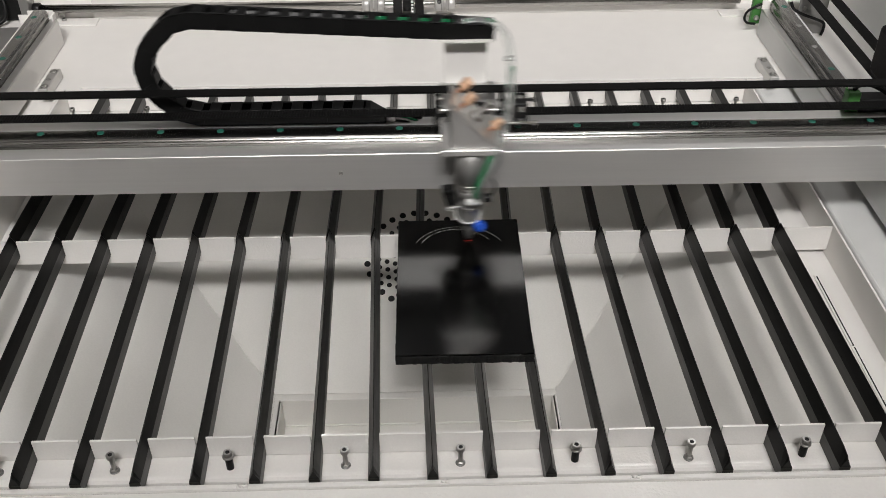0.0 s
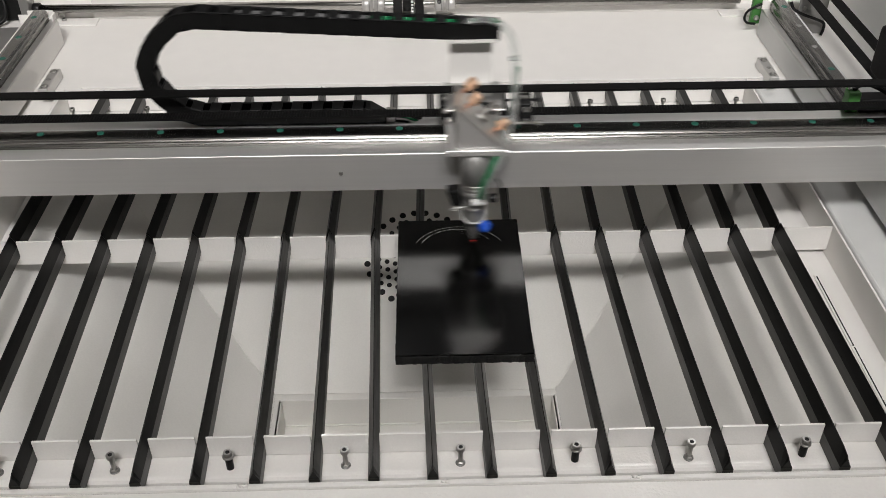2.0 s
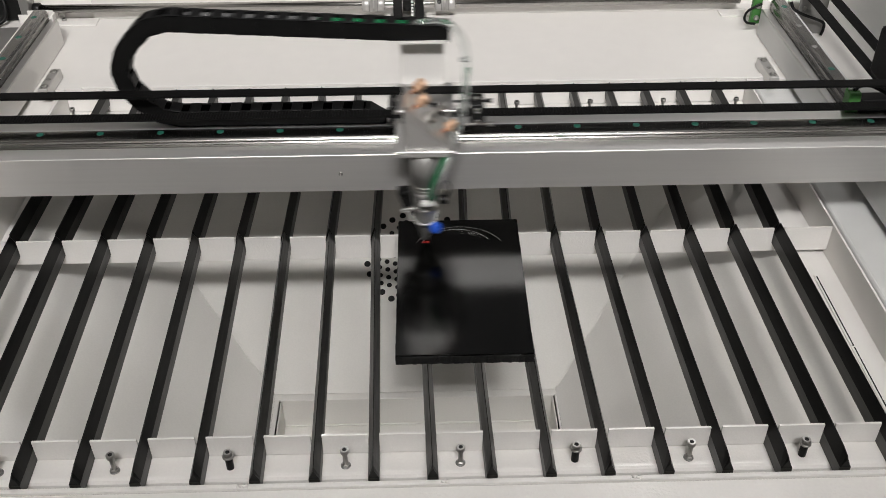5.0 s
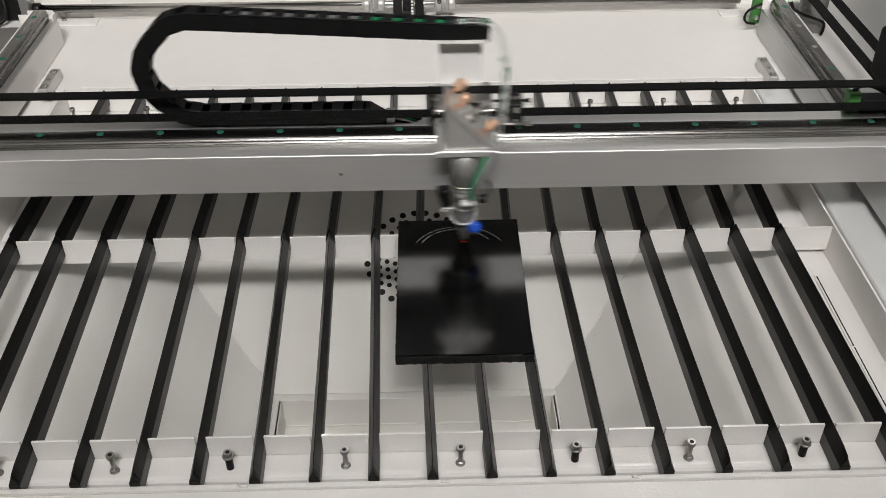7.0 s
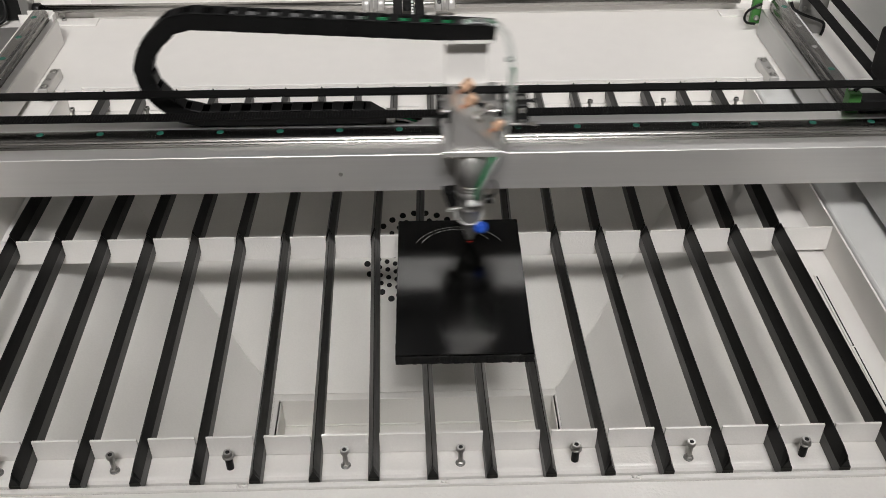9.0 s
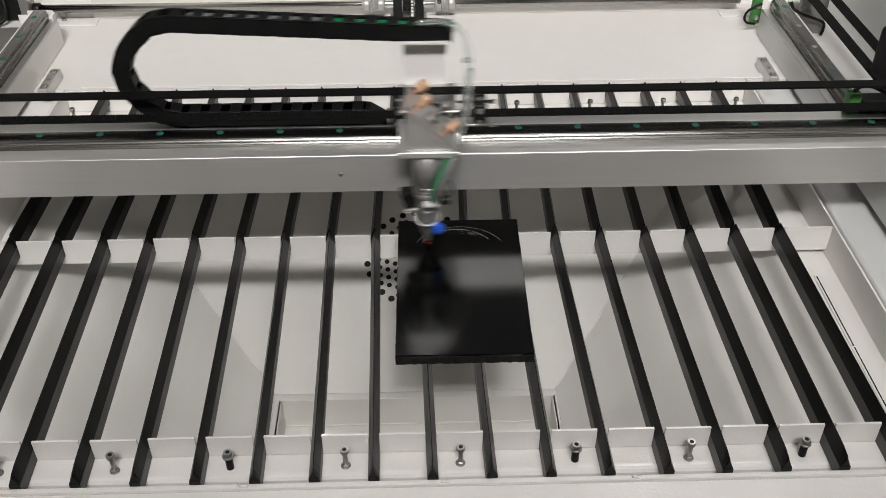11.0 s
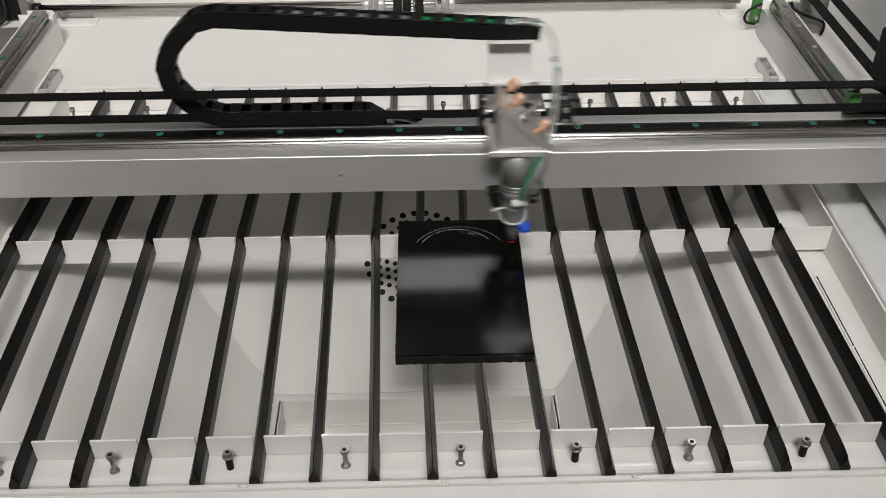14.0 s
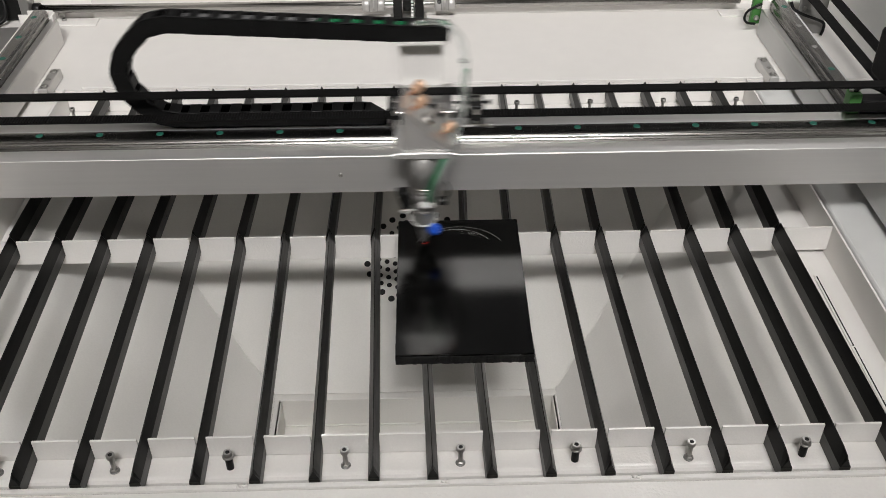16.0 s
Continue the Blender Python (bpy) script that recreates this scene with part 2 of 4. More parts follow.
def sheet(points, thick=0.002):
    """A flat sheet of steel through the points, thickened to its back."""
    p = [Vector(v) for v in points]
    n = (p[1] - p[0]).cross(p[2] - p[0]).normalized()
    if n.z < 0:
        n = -n
    bm = bmesh.new()
    top = [bm.verts.new(v) for v in p]
    low = [bm.verts.new(v - n * thick) for v in p]
    bm.faces.new(top)
    bm.faces.new(low[::-1])
    for i in range(len(p)):
        j = (i + 1) % len(p)
        bm.faces.new((top[i], low[i], low[j], top[j]))
    bmesh.ops.recalc_face_normals(bm, faces=bm.faces[:])
    return bm


for i in range(4):
    j = (i + 1) % 4
    part("hopper_slope", sheet([HTOP[i], HTOP[j], HLOW[j], HLOW[i]]), HOPPER, cabinet_thing)
# rim at the foot of the slopes, and the dust tray hung in it
RX0, RX1, RY1 = -0.1225, 0.1885, 0.2335
part("hopper_rim", box(HLOW[0].x, HLOW[1].x, RY1 + 0.0008, HLOW[2].y, -0.2025, -0.2005), HOPPER, cabinet_thing)
part("hopper_rim", box(HLOW[0].x, RX0 - 0.0018, HLOW[0].y, RY1 + 0.0006, -0.2025, -0.2005), HOPPER, cabinet_thing)
part("hopper_rim", box(RX1 + 0.0018, HLOW[1].x, HLOW[0].y, RY1 + 0.0006, -0.2025, -0.2005), HOPPER, cabinet_thing)
tray = thing("dust_tray", (0.033, 0.16, -0.242), "grey-white sheet steel dust tray under the hopper opening", "tray")
part("tray_back", box(RX0, RX1, RY1 - 0.0015, RY1 + 0.0002, -0.242, -0.1992, 0.0004), HOPPER, tray)
part("tray_front", box(RX0, RX1, 0.0985, 0.1000, -0.242, -0.2020), HOPPER, tray)
for x in (RX0, RX1 - 0.0015):
    part("tray_side", box(x, x + 0.0015, 0.1005, RY1 - 0.0020, -0.242, -0.2000, 0.0004), HOPPER, tray)
part("tray_floor", box(RX0, RX1, 0.0985, RY1 + 0.0002, -0.2445, -0.2422), HOPPER, tray)
part("tray_bead", hose([(RX0 + 0.002 + (RX1 - RX0 - 0.004) * i / 12, RY1 - 0.0022, -0.2405) for i in range(13)], 0.0012, 6, 1), HOPPER, tray)
# Near-black box added below the tray; stands for the shade in its gaps.
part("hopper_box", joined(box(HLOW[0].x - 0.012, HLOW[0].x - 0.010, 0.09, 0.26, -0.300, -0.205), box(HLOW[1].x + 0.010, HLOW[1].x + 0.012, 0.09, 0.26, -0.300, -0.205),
                          box(HLOW[0].x - 0.009, HLOW[1].x + 0.009, 0.09, 0.26, -0.300, -0.298)), HOLE, cabinet_thing, "near-black box added below the tray to keep its gaps dark")

for i in (2, 3):
    line = [HLOW[i].lerp(HTOP[i], f / 40) + Vector((random.uniform(-1, 1), random.uniform(-1, 1), 0.6)) * 0.0008 for f in range(0, 14)]
    part("weld_bead", hose(line, 0.0009, 6, 2), HOPPER, cabinet_thing)

# rear deck, rear wall
part("rear_deck", box(-0.604, 0.667, 0.614, 0.842, -0.012, -0.002), WHITE, cabinet_thing)
part("rear_step", box(-0.604, 0.667, 0.843, 0.99, -0.012, 0.010, 0.002), WHITE, cabinet_thing)
part("rear_lip", box(LEDGE_L, LEDGE_R + 0.03, 0.6145, 0.626, -0.002, 0.0015, 0.0006), WHITE, cabinet_thing)
part("wall_sheet", box(-0.447, 0.502, 0.8410, 0.8440, -0.0015, 0.075, 0.0006), WHITE, cabinet_thing)
part("rear_wall", box(-0.604, 0.667, 0.99, 1.0, -0.8, 0.20), WHITE, cabinet_thing)
part("left_wall", box(-0.615, -0.605, -0.32, 1.0, -0.8, 0.36), WHITE, cabinet_thing)
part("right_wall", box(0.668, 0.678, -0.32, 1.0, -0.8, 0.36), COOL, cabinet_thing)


# ---- support bars ----
def support_bar(y, ks, shift, x0, x1, zlow, flange, label, dip=0.0, pitch=S, notch=0.0047):
    b = thing("support_bar", (0, y, zlow), label, "support bar", "support bars under the slats")
    t = 0.002
    xs = [k * pitch + shift for k in ks]
    edges = [x0] + [v for x in xs for v in (x - notch, x + notch)] + [x1]
    for a, c in zip(edges[::2], edges[1::2]):
        if c - a < 0.004:
            continue
        zt = random.uniform(-0.0006, 0.0004) - dip
        bm = extrude([(a, zt), (c, zt), (c, -0.0212), (a, -0.0212)], 1, y, y + t)
        part("tab", bm, WHITE_BAR, b)
    part("web", box(x0, x1, y + (0.0009 if flange else 0.0), y + t, zlow, -0.0212), WHITE_BAR, b)
    if flange:
        part("flange", extrude([(y, zlow), (y, zlow + 0.0025), (y - 0.0200, zlow + 0.0024), (y - 0.0226, zlow + 0.0016), (y - 0.0246, zlow - 0.0005), (y - 0.0250, zlow - 0.006), (y - 0.0230, zlow - 0.006), (y - 0.0223, zlow - 0.001)], 0, x0, x1), WHITE_BAR, b)
    return b


support_bar(0.0, range(-8, 10), 0.0, -0.4255, 0.479, -0.0245, True, "white coated front support bar with notches and a flange")
support_bar(MID, range(-8, 10), SKEW * MID, -0.4255, 0.4785, -0.031, False, "white coated notched support bar across the bed", 0.0015, S + FAN * MID, 0.0053)
support_bar(REAR, range(-8, 10), 0.0077, -0.4255, 0.4785, -0.031, False, "white coated rear support bar behind the gantry", pitch=S_REAR)
rear_bar = bpy.data.objects["support_bar.002"]
part("flange", box(-0.4255, 0.4785, 0.480, REAR - 0.0005, -0.0355, -0.0308, 0.0006), WHITE_BAR, rear_bar)


# ---- slats ----
TOP = 0.0048           # knife edges, over the tabs of the bars


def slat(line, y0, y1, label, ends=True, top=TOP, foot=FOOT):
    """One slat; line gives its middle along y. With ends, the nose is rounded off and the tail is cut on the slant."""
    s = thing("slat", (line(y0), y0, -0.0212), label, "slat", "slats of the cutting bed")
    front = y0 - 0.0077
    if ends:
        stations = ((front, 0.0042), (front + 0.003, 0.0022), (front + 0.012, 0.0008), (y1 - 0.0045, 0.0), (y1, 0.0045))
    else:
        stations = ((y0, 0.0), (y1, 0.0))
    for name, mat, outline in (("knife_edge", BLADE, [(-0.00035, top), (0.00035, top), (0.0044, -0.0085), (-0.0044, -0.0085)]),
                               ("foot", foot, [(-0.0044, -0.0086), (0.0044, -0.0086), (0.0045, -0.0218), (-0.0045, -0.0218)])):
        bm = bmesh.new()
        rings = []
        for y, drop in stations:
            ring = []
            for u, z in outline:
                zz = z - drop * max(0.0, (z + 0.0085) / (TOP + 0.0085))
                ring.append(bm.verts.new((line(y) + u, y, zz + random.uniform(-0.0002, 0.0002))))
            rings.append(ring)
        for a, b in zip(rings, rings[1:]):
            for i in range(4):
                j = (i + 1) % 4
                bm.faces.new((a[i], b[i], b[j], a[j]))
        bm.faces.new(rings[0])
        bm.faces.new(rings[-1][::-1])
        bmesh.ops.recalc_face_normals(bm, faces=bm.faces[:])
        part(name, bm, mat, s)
    return s


for k in range(-8, 10):
    slat(lambda y: k * (S + FAN * y) + SKEW * y, -0.0298, MID + 0.0055, "dark anodised knife-edged aluminium slat lying across the support bars")
# Feet under the gantry take the near-black BLADE: the gantry's shade put into colour.
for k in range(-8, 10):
    slat(lambda y: k * (S + FAN * y) - 0.0012 + SKEW * MID + 0.016 * (y - MID), MID + 0.0062, 0.449, "knife-edged slat passing under the gantry, its foot coloured dark as shade", False, TOP, BLADE)
for k in range(-8, 10):
    slat(lambda y: k * S_REAR + 0.0077, 0.452, 0.6112, "dark anodised slat resting on the rear support bar", False, -0.0010)


# ---- black plate with the engraved arcs ----
def plate():
    p = thing("engraving_plate", (0.0785, 0.179, 0.0046), "thick black gloss plate with rough edges lying on the slats", "plate")
    bm = bmesh.new()
    n = 60
    x0, x1, y0, y1 = 0.0173, 0.1399, 0.0769, 0.2801
    ring = []
    for i in range(n):
        ring.append((x0 + (x1 - x0) * i / n, y0))
    for i in range(n):
        ring.append((x1 + 0.0021 * i / n, y0 + (y1 - y0) * i / n))
    for i in range(n):
        ring.append((x1 + 0.0021 - (x1 - x0 + 0.0015) * i / n, y1))
    for i in range(n):
        ring.append((x0 + 0.0006 - 0.0006 * i / n, y1 - (y1 - y0) * i / n))
    def jag(a):
        return random.uniform(-a, a)
    lows = [bm.verts.new((x + jag(0.0004), y + jag(0.0005), 0.0047)) for x, y in ring]
    mids = [bm.verts.new((x + jag(0.0003), y + jag(0.0004), 0.0130 + jag(0.0006))) for x, y in ring]
    m = len(ring)
    for i in range(m):
        j = (i + 1) % m
        bm.faces.new((lows[i], lows[j], mids[j], mids[i]))
    bm.faces.new(lows[::-1])
    bm.faces.new(mids)
    part("edge", bm, CUT_EDGE, p, "chipped black edge")
    bm = extrude([(x0 + 0.0005, y0 + 0.0008), (x1 - 0.0003, y0 + 0.0008), (x1 + 0.0016, y1 - 0.0005), (x0 + 0.0011, y1 - 0.0005)], 2, 0.0130, 0.0152)
    part("face", bm, ACRYLIC, p, "black gloss face")

    def arc(cx, cy, rx, ry, a0, a1, w, wob):
        bm = bmesh.new()
        prev = None
        steps = 60
        for i in range(steps + 1):
            a = radians(a0 + (a1 - a0) * i / steps)
            ww = w * (1 + random.uniform(-wob, wob))
            ca, sa = math.cos(a), math.sin(a)
            cur = (bm.verts.new((cx + (rx - ww) * ca, cy + (ry - ww) * sa, 0.0154)), bm.verts.new((cx + (rx + ww) * ca, cy + (ry + ww) * sa, 0.0154)))
            if prev:
                bm.faces.new((prev[0], prev[1], cur[1], cur[0]))
            prev = cur
        return bm
    part("engraved_line", arc(0.0797, 0.2238, 0.0470, 0.0436, 26, 156, 0.00024, 0.5), ETCH, p, "fine engraved grey arc")
    for k in range(14):
        a0 = random.uniform(40, 85)
        part("engraved_mark", arc(0.0772, 0.2220, random.uniform(0.0337, 0.0381), random.uniform(0.0337, 0.0396), a0, a0 + random.uniform(2, 7), 0.00012, 0.9), ETCH, p, "faint engraved scratch")
    part("engraved_line", arc(0.0772, 0.2220, 0.0396, 0.0411, 35, 152, 0.00035, 0.8), ETCH, p, "broken engraved grey arc")
    return p


plate()
# ---- gantry ----
YB = 0.2777
GANTRY0 = Vector((0.05, 0.30, 0.059))


def gantry():
    g = thing("gantry", GANTRY0, "aluminium gantry beam with a steel linear rail across the bed", "gantry")
    part("beam", extrude([(YB, 0.059), (YB, 0.1006), (YB + 0.0005, 0.1011), (0.3640, 0.1011), (0.3640, 0.098), (0.3475, 0.098), (0.3475, 0.059)], 0, -0.59, 0.65), ALU_BEAM, g, "matte extruded aluminium beam")
    rail = part("rail", extrude([(0.2972, 0.1013), (0.2976, 0.1019), (0.2988, 0.1028), (0.2996, 0.1029), (0.3006, 0.1043), (0.3008, 0.1050), (0.2999, 0.1056), (0.2992, 0.1062), (0.2997, 0.1065), (0.2992, 0.1068), (0.2992, 0.1072), (0.2999, 0.1080), (0.3003, 0.1080), (0.3010, 0.1091), (0.3195, 0.1091), (0.3202, 0.1085), (0.3202, 0.1013)], 0, -0.53, 0.635), STEEL, g, "ground steel linear rail")
    for i in range(19):
        x = -0.0384 + 0.0600 * (i - 8)
        part("plug", lathe([(0.0037, 0.1088), (0.0037, 0.1093), (0.0031, 0.1095)], (x, 0.3135, 0), seg=14), CAP, rail, "green plastic plug")
    part("bolt", lathe([(0.0022, 0.0), (0.0022, 0.0008), (0.0012, 0.0008), (0.0012, 0.0002)], (-0.0373, YB, 0.0795), (0, -1, 0), 12), CHROME, g)
    # switch board and its cable near the end of the beam
    part("end_block", box(0.5020, 0.560, 0.3440, 0.362, 0.1013, 0.1160, 0.001), BLACK, g)
    part("switch_board", box(0.4880, 0.5010, 0.3440, 0.3580, 0.1013, 0.1240, 0.001), BOARD, g, "green switch board")
    for bx in (0.4915, 0.4975):
        part("screw", lathe([(0.0026, 0.124), (0.0026, 0.1262), (0.0013, 0.1262), (0.0013, 0.125)], (bx, 0.353, 0), seg=12), CHROME, g)
    part("cable", hose([(0.494, 0.350, 0.1245), (0.501, 0.354, 0.1275), (0.512, 0.352, 0.1285), (0.525, 0.347, 0.1235), (0.534, 0.345, 0.1160)], 0.0022, 8), BLACK, g)
    part("end_motor", box(0.5480, 0.655, 0.376, 0.440, 0.100, 0.158, 0.006, 2), BELT, g, "black motor housing")
    part("end_bracket", box(0.555, 0.561, 0.285, 0.40, 0.055, 0.110, 0.001), BLACK, g)
    return g


def drive_belt():
    """Toothed belt loop: the teeth face inwards, both runs lie flat."""
    b = thing("drive_belt", (0.05, 0.328, 0.119), "black toothed rubber drive belt running along the gantry", "belt")
    y0, y1 = 0.3200, 0.3332
    for name, z, side in (("lower_run", 0.119, 1), ("upper_run", 0.1452, -1)):
        bm = bmesh.new()
        x, end = -0.598, 0.660
        pts = []
        while x < end:
            for dx, h in ((0.0, 0.0), (0.0004, 0.0005), (0.0019, 0.0005), (0.0023, 0.0)):
                pts.append((x + dx, z + side * (0.0009 + h)))
            x += 0.0030
        outer = z - side * 0.0009
        prev = None
        for px, pz in pts:
            cur = [bm.verts.new(p) for p in ((px, y0, outer), (px, y0, pz), (px, y1, pz), (px, y1, outer))]
            if prev:
                for i in range(4):
                    j = (i + 1) % 4
                    bm.faces.new((prev[i], cur[i], cur[j], prev[j]))
            prev = cur
        bmesh.ops.recalc_face_normals(bm, faces=bm.faces[:])
        part(name, bm, BELT, b)
    return b


GANTRY, BELT_LOOP = gantry(), drive_belt()

# ---- cable chain ----
YC = 0.3475           # middle of the chain
R, Z_LOW, Z_END = 0.0516, 0.1095, 0.1992
PITCH, LINKS, X_FIX = 0.0209, 31, 0.0075
CHAIN0 = Vector((X_FIX, YC, Z_LOW))


def chain_link(extra):
    """One link: two side plates, a bottom bridge and a top bridge narrower than the pitch."""
    h, w, p = 0.0085, 0.0095 + extra, PITCH
    side = []
    for sy in (-1, 1):
        y0, y1 = sorted((sy * w, sy * (w - 0.0030)))
        side.append(extrude([(-0.0012, -h), (p + 0.0012, -h), (p + 0.0024, -h + 0.0014), (p + 0.0024, h - 0.0014), (p + 0.0012, h), (-0.0012, h), (-0.0024, h - 0.0014), (-0.0024, -h + 0.0014)], 1, y0, y1))
    side.append(box(0.002, p * 0.64, -w, w, h - 0.002, h + 0.0006, 0.0006))
    side.append(box(0.002, p * 0.64, -w, w, -h - 0.0006, -h + 0.002, 0.0006))
    bm = joined(*side)
    me = bpy.data.meshes.new("chain_link")
    bm.to_mesh(me)
    bm.free()
    me.materials.append(CHAIN)
    return me


def lead_mesh(mat):
    """A length of tube lying in one link."""
    bm = joined(lathe([(0.0021, -0.002), (0.0021, PITCH + 0.002)], (0, -0.0020, 0.0062), (1, 0, 0), 10), lathe([(0.0021, -0.002), (0.0021, PITCH + 0.002)], (0, 0.0026, 0.0056), (1, 0, 0), 10))
    me = bpy.data.meshes.new("lead")
    bm.to_mesh(me)
    bm.free()
    me.materials.append(mat)
    return me


def cable_chain():
    c = thing("cable_chain", CHAIN0, "black nylon cable chain looping from the gantry to the head", "cable chain")
    meshes = chain_link(0.0), chain_link(0.0004)
    LEAD_GREEN, LEAD_GREY = [lead_mesh(m) for m in (GREEN_TUBE, LEAD)]
    bm = extrude([(0.0, 0.0085), (PITCH, 0.0085), (PITCH, -0.0085), (PITCH * 0.75, -0.0085), (0.0, 0.0020)], 1, -0.0095, 0.0095, 0.0005)
    tail = bpy.data.meshes.new("chain_link")
    bm.to_mesh(tail)
    bm.free()
    tail.materials.append(CHAIN)
    links = []
    for i in range(LINKS):
        ob = new("chain_link", meshes[i % 2] if i else tail)
        ob.parent = c
        links.append(ob)
        if i == 0:
            part("connector", box(X_FIX, X_FIX + 0.0100, YC - 0.0080, YC + 0.0080, 0.0990, 0.1110, 0.001), GREY_PAINT, c, "grey end piece")
            for m, dy, dz, r in ((WHITE_PLASTIC, -0.0045, 0.0, 0.0008), (GREEN_TUBE, -0.0015, 0.001, 0.0013), (BLACK, 0.003, 0.002, 0.0028), (BLACK, -0.0055, -0.002, 0.0012)):
                part("wire", hose([(X_FIX + 0.009, YC + dy, 0.1040 + dz), (X_FIX + 0.020, YC + dy - 0.002, 0.1035 + dz), (X_FIX + 0.034, YC + dy - 0.003, 0.0985 + dz), (X_FIX + 0.045, YC + dy + 0.002, 0.0900), (X_FIX + 0.050, YC + dy + 0.010, 0.080)], r, 8), m, c)
        if 18 < i:
            lead = new("lead", LEAD_GREEN if i > 24 else LEAD_GREY)
            lead.parent = ob
    return c, links


CABLE_CHAIN, CHAIN_LINKS = cable_chain()


def chain_poses(xh):
    """Places and turns of the links when the chain's free end is at xh: a straight run, the bend, and a run that leans down to the head.
    The bend opens a little as the upper run grows longer, and its links keep it angular."""
    total = LINKS * PITCH
    rad = R + 0.0245 * (xh - 0.0284)
    top = Z_LOW + 2 * rad
    lean, xc = 0.07, 0.0
    for _ in range(12):
        xc = 0.5 * (xh + X_FIX + rad * (math.pi + lean) - total)
        lean = math.atan2(top - Z_END, max(0.05, xh - xc))
    arc = rad * (math.pi + lean)
    a = X_FIX - xc

    def place(s):
        if s < a:
            return Vector((X_FIX - s, Z_LOW))
        s -= a
        if s < arc:
            t = s / rad
            r = rad * (1 - 0.095 * math.exp(-((t - 2.3) / 0.36) ** 2) - 0.04 * math.exp(-((t - 0.85) / 0.3) ** 2))
            return Vector((xc - r * math.sin(t), Z_LOW + rad - r * math.cos(t)))
        s -= arc
        return Vector((xc + rad * math.sin(lean) + s * math.cos(lean), Z_LOW + rad + rad * math.cos(lean) - s * math.sin(lean)))

    out = []
    for i in range(LINKS):
        p, n = place(i * PITCH), place((i + 1) * PITCH)
        d = n - p
        out.append((p, math.degrees(math.atan2(d.y, d.x))))
    return out


# ---- laser head ----
HEAD0 = Vector((0.0076, 0.2517, 0.0163))


def laser_head():
    """Drawn with its nozzle at HEAD0."""
    hd = thing("laser_carriage", HEAD0, "moving laser carriage with silver lens tube, mirror mount and hoses", "laser carriage")
    x0, y0 = HEAD0.x, HEAD0.y
    # lens tube and nozzle
    part("nozzle", lathe([(0.0022, 0.0163), (0.0034, 0.0172), (0.0076, 0.0330), (0.0083, 0.0375), (0.0101, 0.0390)], (x0, y0, 0), seg=28), GREY_PAINT, hd)
    part("lens_holder", lathe([(0.0103, 0.0390), (0.0111, 0.0410), (0.0116, 0.0450), (0.0117, 0.0560), (0.0124, 0.0568), (0.0124, 0.0590), (0.0115, 0.0600), (0.0115, 0.0700), (0.0130, 0.0708), (0.0134, 0.0740), (0.0134, 0.0795)], (x0, y0, 0), seg=32), GREY_PAINT, hd)
    part("holder_ring", lathe([(0.0124, 0.0567), (0.0128, 0.0571), (0.0128, 0.0588), (0.0124, 0.0592)], (x0, y0, 0), seg=32), CHROME, hd, "bright turned ring")
    part("collar", lathe([(0.0142, 0.0796), (0.0147, 0.0802), (0.0147, 0.0822), (0.0140, 0.0826), (0.0140, 0.0838), (0.0146, 0.0842), (0.0146, 0.0858), (0.0138, 0.0866)], (x0, y0, 0), seg=32), CHROME, hd, "bright turned collar")
    part("lens_tube", lathe([(0.0140, 0.0867), (0.0140, 0.1270)], (x0 + 0.0005, y0, 0), seg=32), TUBE, hd, "satin grey lens tube")
    part("wire_ring", hose([(x0 + 0.0132 * math.cos(radians(a)) - 0.0006, y0 + 0.0142 * math.sin(radians(a)), 0.0490 + 0.005 * math.sin(radians(a))) for a in range(150, 400, 25)], 0.0008, 8, 3), WHITE_PLASTIC, hd, "white wire loop")
    part("wire_end", hose([(x0 - 0.0100, y0 - 0.008, 0.0600), (x0 - 0.0150, y0 - 0.009, 0.0600), (x0 - 0.0200, y0 - 0.008, 0.0585), (x0 - 0.0215, y0 - 0.006, 0.0555), (x0 - 0.0170, y0 - 0.006, 0.0545)], 0.0008, 8, 4), WHITE_PLASTIC, hd, "white wire end")
    kx = x0 - 0.0188
    clamp = part("spring_clamp", extrude([(kx - 0.0082, 0.0745), (kx + 0.0045, 0.0755), (kx + 0.0068, 0.0575), (kx - 0.0022, 0.0555), (kx - 0.0058, 0.0665)], 1, y0 - 0.0015, y0 + 0.0100, 0.0008), BLACK, hd, "black clamp block")
    part("clamp_screw", joined(lathe([(0.0030, 0.0), (0.0036, 0.001), (0.0036, 0.004), (0.0028, 0.005)], (kx - 0.0020, y0 - 0.004, 0.0730), (-0.25, -0.2, 1), 14),
                               *[lathe([(0.0019, 0.0), (0.0026, 0.0007), (0.0019, 0.0014)], (kx + 0.0020 - 0.0006 * n, y0 - 0.004, 0.0595 + 0.0021 * n), (-0.15, -0.1, 1), 12) for n in range(6)]), CHAIN, clamp, "black spring screw")
    rx = x0 + 0.0175
    part("clamp_lever", joined(box(rx - 0.004, rx + 0.0045, y0 - 0.010, y0 - 0.002, 0.0650, 0.0720, 0.0012),
                               hose([(rx + 0.002, y0 - 0.006, 0.0700), (rx + 0.0062, y0 - 0.006, 0.0760), (rx + 0.0070, y0 - 0.006, 0.0840), (rx + 0.0035, y0 - 0.006, 0.0905)], 0.0011, 8, 4)), BLACK, hd, "black clamp lever")
    part("clip", box(x0 - 0.0040, x0 + 0.0100, y0 - 0.0205, y0 - 0.0135, 0.0690, 0.0740, 0.0018, 2), WHITE_PLASTIC, hd, "white hose clip")
    fit_dir = (0.35, -0.75, 0.35)
